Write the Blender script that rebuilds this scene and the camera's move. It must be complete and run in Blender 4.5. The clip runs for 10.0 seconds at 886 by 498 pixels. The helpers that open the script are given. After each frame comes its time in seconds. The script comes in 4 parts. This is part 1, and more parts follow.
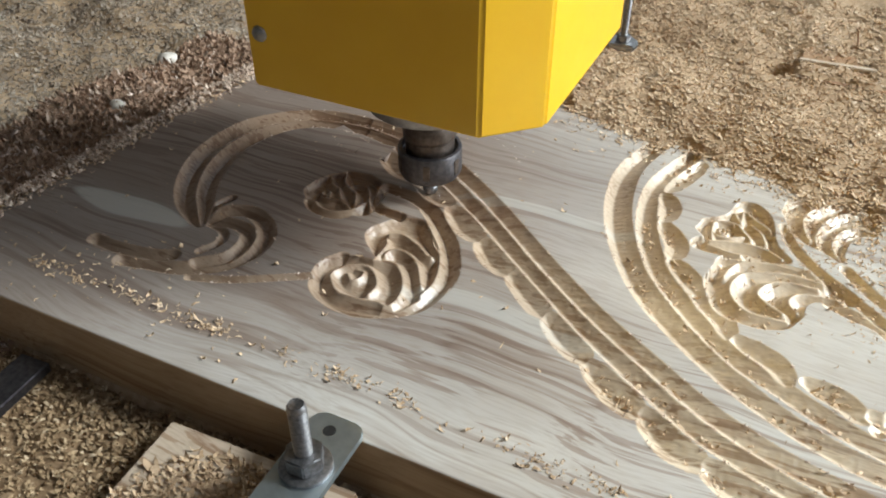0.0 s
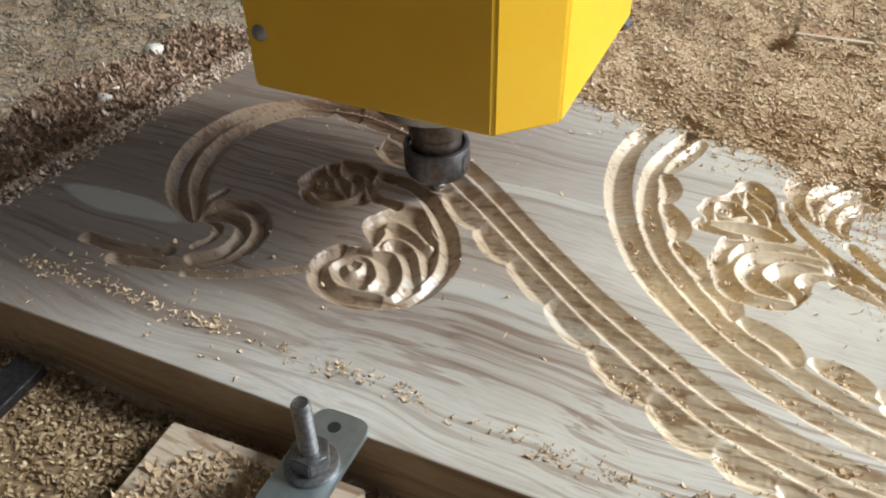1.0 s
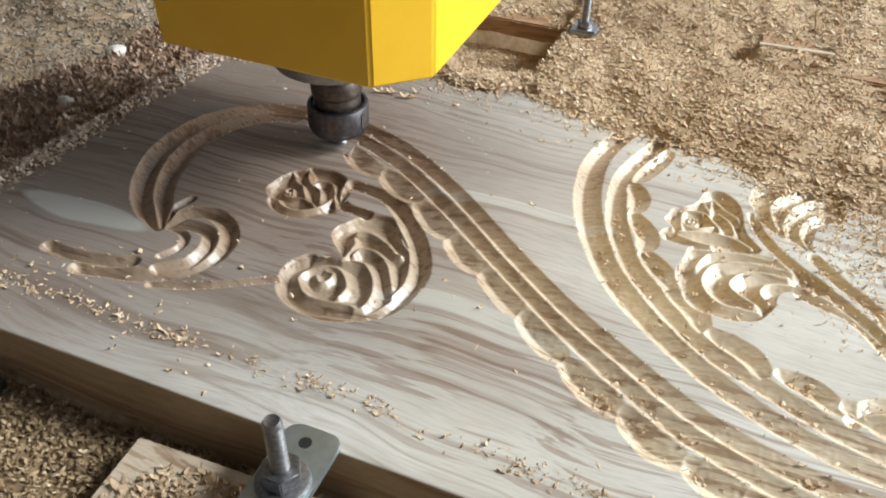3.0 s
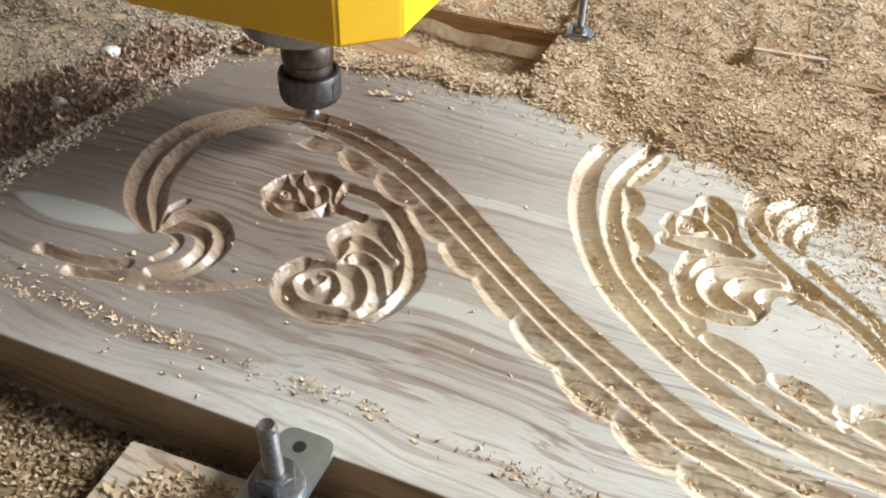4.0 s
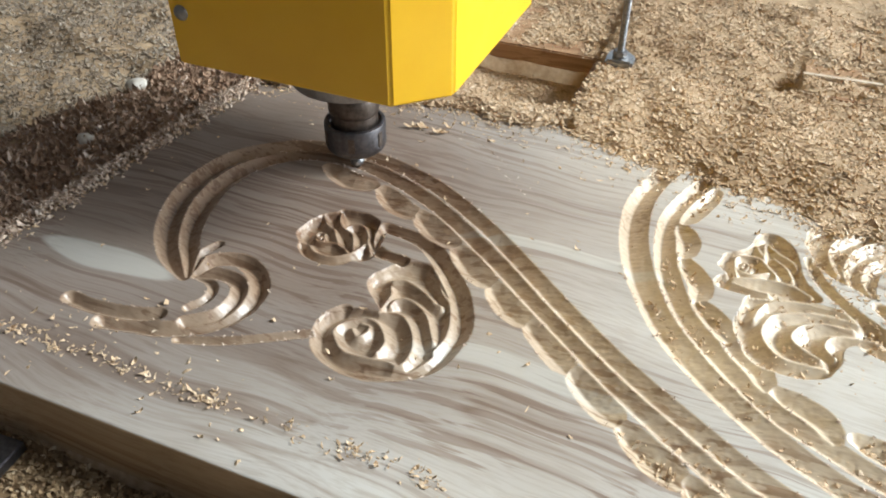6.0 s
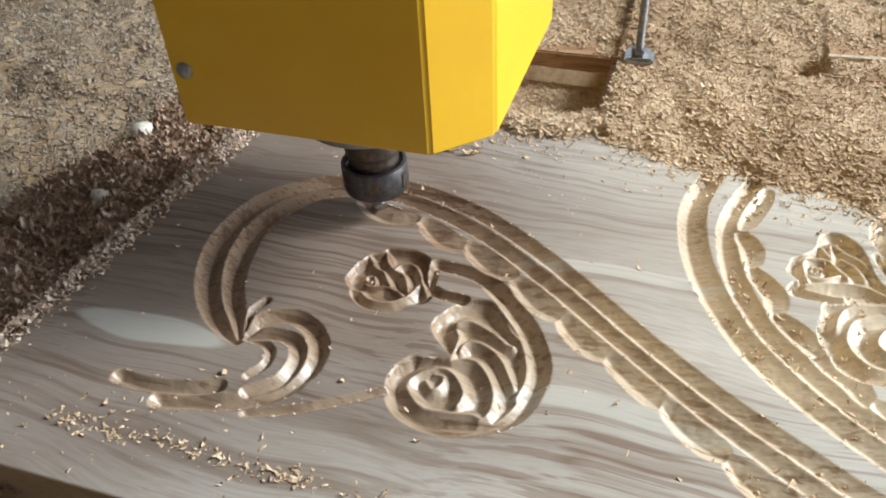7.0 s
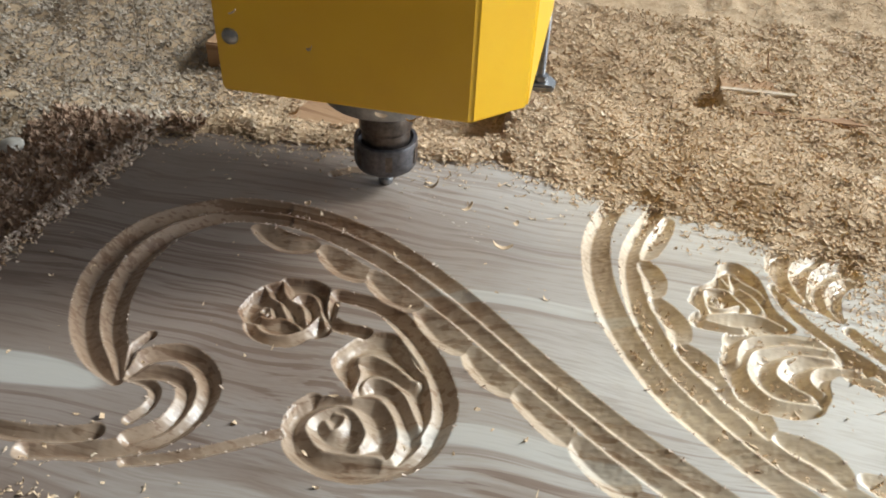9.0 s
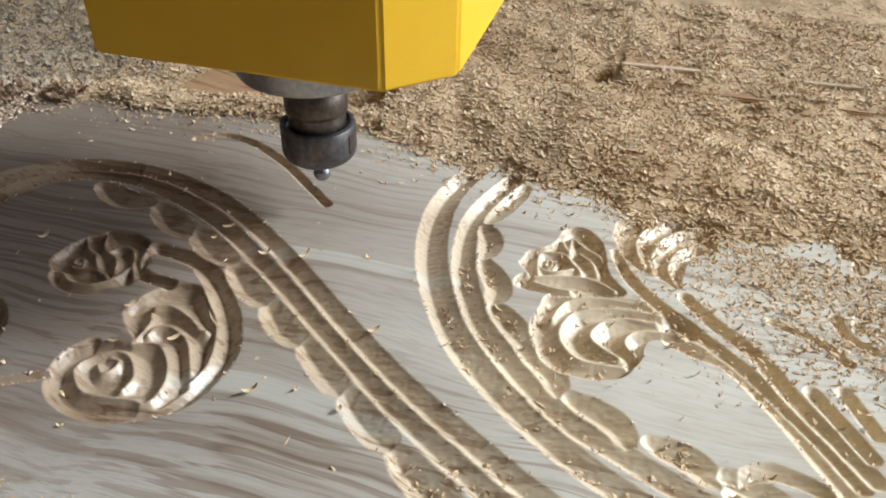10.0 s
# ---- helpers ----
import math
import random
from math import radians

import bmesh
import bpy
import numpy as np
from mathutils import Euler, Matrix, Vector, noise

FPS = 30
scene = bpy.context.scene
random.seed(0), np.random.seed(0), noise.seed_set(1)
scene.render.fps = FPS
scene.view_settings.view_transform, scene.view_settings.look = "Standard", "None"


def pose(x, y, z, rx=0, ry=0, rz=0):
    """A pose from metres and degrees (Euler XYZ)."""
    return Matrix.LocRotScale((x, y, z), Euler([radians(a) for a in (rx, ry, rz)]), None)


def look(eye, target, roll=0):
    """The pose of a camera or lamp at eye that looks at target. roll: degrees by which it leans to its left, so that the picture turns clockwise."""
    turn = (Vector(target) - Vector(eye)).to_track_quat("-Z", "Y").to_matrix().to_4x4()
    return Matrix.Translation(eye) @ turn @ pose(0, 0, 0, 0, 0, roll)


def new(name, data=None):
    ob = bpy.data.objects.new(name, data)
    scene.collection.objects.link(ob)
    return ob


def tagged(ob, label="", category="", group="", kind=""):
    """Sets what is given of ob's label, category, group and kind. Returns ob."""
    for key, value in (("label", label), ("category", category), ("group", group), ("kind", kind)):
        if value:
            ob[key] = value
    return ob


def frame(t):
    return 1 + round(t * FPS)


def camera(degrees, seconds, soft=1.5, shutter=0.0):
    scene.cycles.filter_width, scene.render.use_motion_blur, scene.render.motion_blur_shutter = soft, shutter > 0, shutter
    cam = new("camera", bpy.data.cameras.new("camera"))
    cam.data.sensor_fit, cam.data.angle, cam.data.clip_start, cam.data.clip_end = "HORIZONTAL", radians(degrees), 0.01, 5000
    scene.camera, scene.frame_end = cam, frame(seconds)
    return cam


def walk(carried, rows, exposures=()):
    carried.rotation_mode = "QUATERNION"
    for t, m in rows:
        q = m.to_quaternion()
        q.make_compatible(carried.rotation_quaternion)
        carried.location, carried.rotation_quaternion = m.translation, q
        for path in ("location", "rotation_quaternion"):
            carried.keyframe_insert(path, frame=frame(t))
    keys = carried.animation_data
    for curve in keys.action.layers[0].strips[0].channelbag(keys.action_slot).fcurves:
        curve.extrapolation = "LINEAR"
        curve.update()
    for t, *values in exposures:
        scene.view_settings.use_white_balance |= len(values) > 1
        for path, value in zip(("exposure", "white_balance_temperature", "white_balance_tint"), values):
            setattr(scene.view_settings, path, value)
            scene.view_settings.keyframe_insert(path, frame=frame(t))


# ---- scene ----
cam = camera(57.15, 10.0, soft=1.9)
# seconds, place, yaw, pitch, roll
PATH = [
    (0.0, 0.0135, -0.1993, 0.3318, 25.72, -38.38, -0.04),
    (0.5, 0.0099, -0.1947, 0.3282, 25.11, -38.72, -0.23),
    (1.0, 0.006, -0.194, 0.3292, 24.99, -39.54, -1.2),
    (1.5, 0.002, -0.1941, 0.3309, 24.0, -40.15, -1.21),
    (2.0, 0.0005, -0.1927, 0.3314, 22.91, -40.03, -0.26),
    (2.5, 0.0004, -0.1926, 0.3318, 22.18, -39.72, 0.43),
    (3.0, -0.0002, -0.1899, 0.3343, 21.65, -39.8, 1.03),
    (4.5, -0.0019, -0.1896, 0.3344, 20.91, -39.5, 1.76),
    (5.0, -0.0018, -0.1891, 0.3331, 21.01, -39.24, 1.67),
    (5.2, -0.0061, -0.1889, 0.3307, 20.31, -38.67, 2.26),
    (6.3, -0.037, -0.1626, 0.3384, 22.96, -39.51, -0.19),
    (6.5, -0.0429, -0.1668, 0.3484, 21.93, -41.31, -0.61),
    (7.0, -0.089, -0.1505, 0.3441, 19.68, -40.08, -3.44),
    (7.5, -0.1268, -0.1469, 0.3455, 14.07, -41.27, 0.85),
    (8.0, -0.1282, -0.1487, 0.337, 12.98, -40.2, 1.49),
    (8.5, -0.122, -0.1471, 0.3344, 13.12, -39.61, 1.19),
    (9.0, -0.0984, -0.1337, 0.3374, 10.07, -38.87, 2.88),
    (9.5, -0.0128, -0.1098, 0.3151, 8.22, -36.55, 5.0),
    (10.0, 0.0299, -0.1143, 0.2991, 15.07, -36.96, 0.98),
]
walk(cam, [(t, pose(x, y, z, 0, 0, yaw) @ pose(0, 0, 0, 90 + pitch) @ pose(0, 0, 0, 0, 0, roll)) for t, x, y, z, yaw, pitch, roll in PATH],
     [(0.0, -0.17), (2.5, -0.05), (4.5, 0.13), (5.0, 0.10), (6.5, 0.06), (8.5, -0.02), (9.5, -0.22), (10.0, -0.26)])

# ---- light: a workshop with one wide opening, daylight falling in low from it ----
LIGHT = Vector((1.25, 0.56, 1.0)).normalized()
sun = new("sun", bpy.data.lights.new("sun", "SUN"))
sun.data.energy, sun.data.angle, sun.data.color = 3.6, radians(15.0), (0.92, 0.99, 1.0)
sun.matrix_world = look(LIGHT * 3, (0, 0, 0))
window_light = new("window_light", bpy.data.lights.new("window_light", "AREA"))
window_light.data.shape, window_light.data.size, window_light.data.size_y = "RECTANGLE", 1.55, 1.15
window_light.data.energy, window_light.data.color = 47.0, (0.87, 0.96, 1.0)
window_light.matrix_world = look((1.48, 0.95, 0.70), (0.0, 0.95, 0.70))
# weak warm fill lamp added at the front right to lift the grooves
front_fill = new("front_fill", bpy.data.lights.new("front_fill", "AREA"))
front_fill.data.shape, front_fill.data.size, front_fill.data.size_y = "RECTANGLE", 1.3, 1.3
front_fill.data.energy, front_fill.data.color = 2.0, (1.0, 0.93, 0.86)
front_fill.matrix_world = look((1.48, -1.15, 1.42), (0.0, -1.15, 1.42))
north_light = new("north_light", bpy.data.lights.new("north_light", "AREA"))
north_light.data.shape, north_light.data.size, north_light.data.size_y = "RECTANGLE", 0.75, 1.3
north_light.data.energy, north_light.data.color = 6.0, (0.88, 0.96, 1.0)
north_light.matrix_world = look((-0.2, 2.28, 1.65), (-0.2, 0.0, 1.65))
world = bpy.data.worlds.new("world")
scene.world = world
world.use_nodes = True
sky = world.node_tree.nodes.new("ShaderNodeTexSky")
sky.sky_type, sky.sun_disc = "NISHITA", False
sky.sun_elevation = math.asin(LIGHT.z)
sky.sun_rotation = math.atan2(LIGHT.x, LIGHT.y)
back = world.node_tree.nodes["Background"]
back.inputs[1].default_value = 0.12
world.node_tree.links.new(sky.outputs[0], back.inputs[0])
scene.view_settings.exposure = 0.0

TOP = 0.03      # the board's upper face
BED = -0.008    # the machine's table


# ---- materials ----
def material(name, rough=0.6, metal=0.0):
    m = bpy.data.materials.new(name)
    m.use_nodes = True
    nt = m.node_tree
    b = nt.nodes["Principled BSDF"]
    b.inputs["Roughness"].default_value = rough
    b.inputs["Metallic"].default_value = metal
    return m, nt, b


def add(nt, kind, **values):
    n = nt.nodes.new(kind)
    for key, value in values.items():
        n.inputs[key].default_value = value
    return n


def ramp(nt, source, stops):
    r = nt.nodes.new("ShaderNodeValToRGB")
    while len(r.color_ramp.elements) < len(stops):
        r.color_ramp.elements.new(0.5)
    for e, (p, c) in zip(r.color_ramp.elements, stops):
        e.position, e.color = p, (*c, 1)
    nt.links.new(source, r.inputs[0])
    return r.outputs[0]


def coords(nt, scale=(1, 1, 1), kind="Object"):
    t = nt.nodes.new("ShaderNodeTexCoord")
    m = add(nt, "ShaderNodeMapping", Scale=scale)
    nt.links.new(t.outputs[kind], m.inputs[0])
    return m.outputs[0]


def noise_tex(nt, vec, scale, detail=4.0, rough=0.55, distort=0.0):
    n = add(nt, "ShaderNodeTexNoise", Scale=scale, Detail=detail, Roughness=rough, Distortion=distort)
    nt.links.new(vec, n.inputs["Vector"])
    return n.outputs[0]


def mix(nt, a, b, fac, blend="MIX"):
    m = nt.nodes.new("ShaderNodeMix")
    m.data_type, m.blend_type = "RGBA", blend
    for sock, v in ((m.inputs[6], a), (m.inputs[7], b), (m.inputs[0], fac)):
        if isinstance(v, (tuple, float, int)):
            sock.default_value = (*v, 1) if isinstance(v, tuple) else v
        else:
            nt.links.new(v, sock)
    return m.outputs[2]


def bump(nt, b, height, strength, distance):
    n = add(nt, "ShaderNodeBump", Strength=strength, Distance=distance)
    nt.links.new(height, n.inputs["Height"])
    nt.links.new(n.outputs[0], b.inputs["Normal"])


# sapwood: centre, half lengths, strength
PALE = [(-0.352, 0.122, 0.05, 0.011, 0.5), (-0.105, 0.229, 0.07, 0.006, 0.45), (-0.10, 0.131, 0.07, 0.007, 0.4)]


def wood(name, pale, dark, streak, rough=0.5, patch=False):
    m, nt, b = material(name, rough)
    # the grain runs along x and wanders
    t = nt.nodes.new("ShaderNodeTexCoord")
    drift = add(nt, "ShaderNodeTexNoise", Scale=5.0, Detail=2.0)
    nt.links.new(t.outputs["Object"], drift.inputs["Vector"])
    shift = add(nt, "ShaderNodeVectorMath")
    shift.operation = "MULTIPLY_ADD"
    nt.links.new(drift.outputs["Color"], shift.inputs[0])
    shift.inputs[1].default_value = (0, 0.055, 0.03)
    nt.links.new(t.outputs["Object"], shift.inputs[2])

    def grain(scale, *more):
        mp = add(nt, "ShaderNodeMapping", Scale=scale)
        nt.links.new(shift.outputs[0], mp.inputs[0])
        return noise_tex(nt, mp.outputs[0], 1.0, *more)

    wide = grain((1.3, 17, 17), 3, 0.5, 0.4)
    lines = grain((1.3, 230, 230), 3, 0.55, 0.3)
    where = grain((3.0, 12, 12), 2, 0.5, 0.0)
    pores = grain((45, 800, 800), 2, 0.6)
    blotch = noise_tex(nt, t.outputs["Object"], 14, 3, 0.5)
    col = ramp(nt, wide, [(0.26, dark), (0.46, pale), (0.58, pale), (0.76, dark)])
    veins = grain((1.1, 34, 34), 2, 0.5, 0.8)
    col = mix(nt, col, ramp(nt, veins, [(0.0, (1, 1, 1)), (0.60, (1, 1, 1)), (0.635, (0.68, 0.60, 0.55)), (0.67, (1, 1, 1))]), 0.8, "MULTIPLY")
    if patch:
        # darker heartwood over the upper half, with shade painted in towards the left
        heart_and_shade = grain((0.9, 5.5, 5.5), 2, 0.5, 0.2)
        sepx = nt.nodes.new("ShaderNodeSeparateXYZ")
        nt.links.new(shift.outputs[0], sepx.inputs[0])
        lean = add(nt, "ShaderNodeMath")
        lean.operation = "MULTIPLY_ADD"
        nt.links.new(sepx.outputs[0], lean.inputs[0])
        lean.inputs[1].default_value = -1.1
        nt.links.new(heart_and_shade, lean.inputs[2])
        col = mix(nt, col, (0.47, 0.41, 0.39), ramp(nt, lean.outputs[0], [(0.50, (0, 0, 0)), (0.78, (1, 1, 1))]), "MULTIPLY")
    if patch:
        spread = []
        for axis, lo, hi in ((0, -0.02, -0.22), (1, 0.128, 0.140), (1, 0.40, 0.30)):
            q = add(nt, "ShaderNodeMapRange", **{"From Min": lo, "From Max": hi})
            nt.links.new(sepx.outputs[axis], q.inputs[0])
            spread.append(q.outputs[0])
        for q in spread[1:]:
            p = add(nt, "ShaderNodeMath")
            p.operation = "MULTIPLY"
            nt.links.new(spread[0], p.inputs[0])
            nt.links.new(q, p.inputs[1])
            spread[0] = p.outputs[0]
        col = mix(nt, col, (0.90, 0.85, 0.81), spread[0], "MULTIPLY")
    amount = ramp(nt, where, [(0.40, (0.15, 0.15, 0.15)), (0.60, (1, 1, 1))])
    col = mix(nt, col, mix(nt, (1.0, 1.0, 1.0), ramp(nt, lines, [(0.36, streak), (0.43, streak), (0.475, (1, 1, 1)), (1, (1, 1, 1))]), amount), 1.0, "MULTIPLY")
    col = mix(nt, col, ramp(nt, pores, [(0.3, (0.78, 0.73, 0.67)), (0.55, (1, 1, 1))]), 0.6, "MULTIPLY")
    col = mix(nt, col, ramp(nt, blotch, [(0.35, (0.86, 0.82, 0.78)), (0.6, (1, 1, 1))]), 0.6, "MULTIPLY")
    if patch:
        # a pale lens of sapwood and two pale bands
        sep = nt.nodes.new("ShaderNodeSeparateXYZ")
        nt.links.new(shift.outputs[0], sep.inputs[0])
        for cx, cy, rx, ry, amt in PALE:
            d = []
            for axis, c, r in ((0, cx, rx), (1, cy, ry)):
                q = add(nt, "ShaderNodeMath")
                q.operation = "MULTIPLY_ADD"
                nt.links.new(sep.outputs[axis], q.inputs[0])
                q.inputs[1].default_value, q.inputs[2].default_value = 1 / r, -c / r
                p = add(nt, "ShaderNodeMath")
                p.operation = "MULTIPLY"
                nt.links.new(q.outputs[0], p.inputs[0])
                nt.links.new(q.outputs[0], p.inputs[1])
                d.append(p)
            total = add(nt, "ShaderNodeMath")
            total.operation = "ADD"
            nt.links.new(d[0].outputs[0], total.inputs[0])
            nt.links.new(d[1].outputs[0], total.inputs[1])
            col = mix(nt, col, (0.62, 0.62, 0.57), ramp(nt, total.outputs[0], [(0.72, (amt, amt, amt)), (1.0, (0, 0, 0))]))
    nt.links.new(col, b.inputs["Base Color"])
    bump(nt, b, pores, 0.12, 0.0004)
    return m


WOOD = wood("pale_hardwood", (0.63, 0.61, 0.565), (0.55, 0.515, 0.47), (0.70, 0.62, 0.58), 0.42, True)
# the face's wood with the amber of groove shade put into its colour
WARM_CUT_WOOD = wood("shade_warmed_cut_wood", (0.80, 0.69, 0.535), (0.72, 0.605, 0.445), (0.66, 0.57, 0.51), 0.35, True)
WARM_CUT_WOOD.node_tree.nodes["Principled BSDF"].inputs["Specular IOR Level"].default_value = 0.6
# browner than the face, for the board's vertical front edge
BROWN_EDGE_WOOD = wood("brown_edge", (0.47, 0.34, 0.205), (0.38, 0.26, 0.155), (0.75, 0.66, 0.58), 0.65)
PALE_BLOCK = wood("pale_block", (0.66, 0.56, 0.44), (0.56, 0.44, 0.33), (0.7, 0.6, 0.52), 0.7)
ROUGH_WOOD = wood("rough_wood", (0.46, 0.285, 0.16), (0.34, 0.19, 0.10), (0.6, 0.5, 0.42), 0.7)


def dust_material(name, a, b_, c):
    m, nt, b = material(name, 0.8)
    g = nt.nodes.new("ShaderNodeNewGeometry")
    col = ramp(nt, g.outputs["Random Per Island"], [(0.0, a), (0.45, b_), (0.85, b_), (1.0, c)])
    v = coords(nt)
    col = mix(nt, col, ramp(nt, noise_tex(nt, v, 9, 3), [(0.35, (0.72, 0.66, 0.6)), (0.6, (1, 1, 1))]), 0.8, "MULTIPLY")
    nt.links.new(col, b.inputs["Base Color"])
    bump(nt, b, noise_tex(nt, v, 700, 2), 0.4, 0.0006)
    return m


CHIPS = dust_material("wood_chips", (0.58, 0.42, 0.27), (0.70, 0.53, 0.355), (0.82, 0.69, 0.53))


BROWN_CHIPS = dust_material("brown_chips", (0.24, 0.155, 0.08), (0.45, 0.325, 0.19), (0.80, 0.66, 0.46))


# pinkish drift shavings with shade mixed into their brown
SHADED_DRIFT_CHIPS = dust_material("shaded_drift_chips", (0.24, 0.145, 0.09), (0.44, 0.30, 0.21), (0.86, 0.74, 0.64))
GREY_CHIPS = dust_material("grey_chips", (0.31, 0.25, 0.19), (0.44, 0.365, 0.285), (0.62, 0.55, 0.47))
RIM_CHIPS = dust_material("rim_chips", (0.50, 0.37, 0.28), (0.70, 0.57, 0.47), (0.85, 0.77, 0.69))


def heap_material(name, low, mid, high):
    m, nt, b = material(name, 0.9)
    v = coords(nt)
    n1, n2 = noise_tex(nt, v, 170, 4, 0.65), noise_tex(nt, v, 9, 3)
    col = ramp(nt, n1, [(0.3, low), (0.5, mid), (0.7, high)])
    col = mix(nt, col, ramp(nt, n2, [(0.35, (0.75, 0.7, 0.62)), (0.6, (1, 1, 1))]), 0.8, "MULTIPLY")
    nt.links.new(col, b.inputs["Base Color"])
    bump(nt, b, n1, 0.3, 0.001)
    return m


HEAP = heap_material("fine_sawdust", (0.42, 0.295, 0.18), (0.53, 0.385, 0.245), (0.62, 0.48, 0.33))
BROWN_HEAP = heap_material("brown_sawdust", (0.14, 0.085, 0.045), (0.27, 0.18, 0.10), (0.38, 0.27, 0.165))


def paint_material():
    m, nt, b = material("yellow_paint", 0.40)
    b.inputs["Coat Weight"].default_value, b.inputs["Coat Roughness"].default_value = 0.6, 0.32
    v = coords(nt)
    n = noise_tex(nt, v, 25, 4)
    nt.links.new(ramp(nt, n, [(0.3, (0.91, 0.51, 0.010)), (0.7, (0.95, 0.56, 0.016))]), b.inputs["Base Color"])
    r = add(nt, "ShaderNodeMapRange", **{"To Min": 0.28, "To Max": 0.42})
    nt.links.new(noise_tex(nt, v, 60, 3), r.inputs[0])
    nt.links.new(r.outputs[0], b.inputs["Roughness"])
    bump(nt, b, noise_tex(nt, v, 900, 2), 0.06, 0.0004)
    return m


def metal_material(name, dark, pale, rough, scale=300):
    m, nt, b = material(name, rough, 1.0)
    v = coords(nt)
    n = noise_tex(nt, v, scale, 4, 0.6)
    nt.links.new(ramp(nt, n, [(0.3, dark), (0.7, pale)]), b.inputs["Base Color"])
    bump(nt, b, n, 0.15, 0.0004)
    return m


PAINT = paint_material()
BLACK_STEEL = metal_material("blackened_steel", (0.10, 0.097, 0.105), (0.19, 0.183, 0.195), 0.46)
NOSE_STEEL = metal_material("browned_steel", (0.10, 0.082, 0.072), (0.20, 0.165, 0.145), 0.48)
GREY_STEEL = metal_material("grey_steel", (0.30, 0.31, 0.32), (0.46, 0.47, 0.48), 0.4)
BOLT_STEEL = metal_material("bolt_steel", (0.20, 0.20, 0.21), (0.38, 0.38, 0.39), 0.45, 500)
ZINC = metal_material("zinc_plate", (0.46, 0.54, 0.58), (0.60, 0.68, 0.71), 0.46, 120)
CARBIDE = metal_material("carbide", (0.35, 0.35, 0.36), (0.5, 0.5, 0.5), 0.3)


def plaster_material():
    m, nt, b = material("limewashed_plaster", 0.9)
    v = coords(nt)
    nt.links.new(ramp(nt, noise_tex(nt, v, 1.5, 5), [(0.3, (0.22, 0.21, 0.20)), (0.7, (0.32, 0.31, 0.30))]), b.inputs["Base Color"])
    bump(nt, b, noise_tex(nt, v, 40, 4), 0.3, 0.004)
    return m


def pebble_material():
    m, nt, b = material("pale_lump", 0.8)
    nt.links.new(ramp(nt, noise_tex(nt, coords(nt), 160, 4), [(0.3, (0.5, 0.44, 0.36)), (0.7, (0.78, 0.74, 0.68))]), b.inputs["Base Color"])
    return m


def hole_shade_material():
    m, nt, b = material("hole_shade", 0.9)
    nt.links.new(ramp(nt, noise_tex(nt, coords(nt), 400, 3), [(0.3, (0.008, 0.007, 0.006)), (0.7, (0.02, 0.018, 0.015))]), b.inputs["Base Color"])
    return m


HOLE_SHADE = hole_shade_material()
PLASTER = plaster_material()
LUMP = pebble_material()


# ---- mesh helpers ----
def mesh_of(name, bm, mat, smooth=False):
    me = bpy.data.meshes.new(name)
    bmesh.ops.recalc_face_normals(bm, faces=bm.faces)
    bm.to_mesh(me)
    bm.free()
    me.materials.append(mat)
    if smooth:
        me.polygons.foreach_set("use_smooth", [True] * len(me.polygons))
        me.set_sharp_from_angle(angle=radians(35))
    return me


def part(name, bm, mat, parent=None, label="", smooth=True):
    ob = new(name, mesh_of(name, bm, mat, smooth))
    ob.parent = parent
    if label:
        tagged(ob, label)
    return ob


def prism(points, z0, z1, bevel=0.0):
    bm = bmesh.new()
    low = [bm.verts.new((x, y, z0)) for x, y in points]
    high = [bm.verts.new((x, y, z1)) for x, y in points]
    bm.faces.new(low[::-1])
    bm.faces.new(high)
    for i in range(len(points)):
        j = (i + 1) % len(points)
        bm.faces.new((low[i], low[j], high[j], high[i]))
    if bevel:
        bmesh.ops.bevel(bm, geom=bm.edges[:], offset=bevel, segments=2, affect="EDGES")
    return bm


def turned(profile, segments=48):
    """A body of revolution round z from (radius, height) pairs."""
    bm = bmesh.new()
    rings = []
    for r, z in profile:
        if r < 1e-6:
            rings.append([bm.verts.new((0, 0, z))])
        else:
            rings.append([bm.verts.new((r * math.cos(2 * math.pi * k / segments), r * math.sin(2 * math.pi * k / segments), z)) for k in range(segments)])
    for a, b in zip(rings, rings[1:]):
        for k in range(segments):
            q = (k + 1) % segments
            if len(a) == 1 and len(b) > 1:
                bm.faces.new((a[0], b[q], b[k]))
            elif len(b) == 1 and len(a) > 1:
                bm.faces.new((a[k], a[q], b[0]))
            elif len(a) > 1:
                bm.faces.new((a[k], a[q], b[q], b[k]))
    return bm


def grid_mesh(name, xs, ys, zs, mat):
    """A sheet of quads over xs and ys with heights zs[j, i]."""
    nx, ny = len(xs), len(ys)
    co = np.empty((ny, nx, 3), np.float32)
    co[..., 0], co[..., 1], co[..., 2] = xs[None, :], ys[:, None], zs
    return sheet(name, co, mat)


def sheet(name, co, mat):
    ny, nx = co.shape[:2]
    i = np.arange(nx * ny).reshape(ny, nx)
    quads = np.stack([i[:-1, :-1], i[:-1, 1:], i[1:, 1:], i[1:, :-1]], -1).reshape(-1, 4)
    return raw_mesh(name, co.reshape(-1, 3), quads, mat)


def raw_mesh(name, co, quads, mat, smooth=True):
    me = bpy.data.meshes.new(name)
    me.vertices.add(len(co))
    me.vertices.foreach_set("co", np.ascontiguousarray(co, np.float32).ravel())
    me.loops.add(quads.size)
    me.loops.foreach_set("vertex_index", np.ascontiguousarray(quads, np.int32).ravel())
    me.polygons.add(len(quads))
    me.polygons.foreach_set("loop_start", np.arange(0, quads.size, 4, dtype=np.int32))
    me.polygons.foreach_set("use_smooth", np.full(len(quads), smooth))
    me.update(calc_edges=True)
    me.validate()
    me.materials.append(mat)
    return me


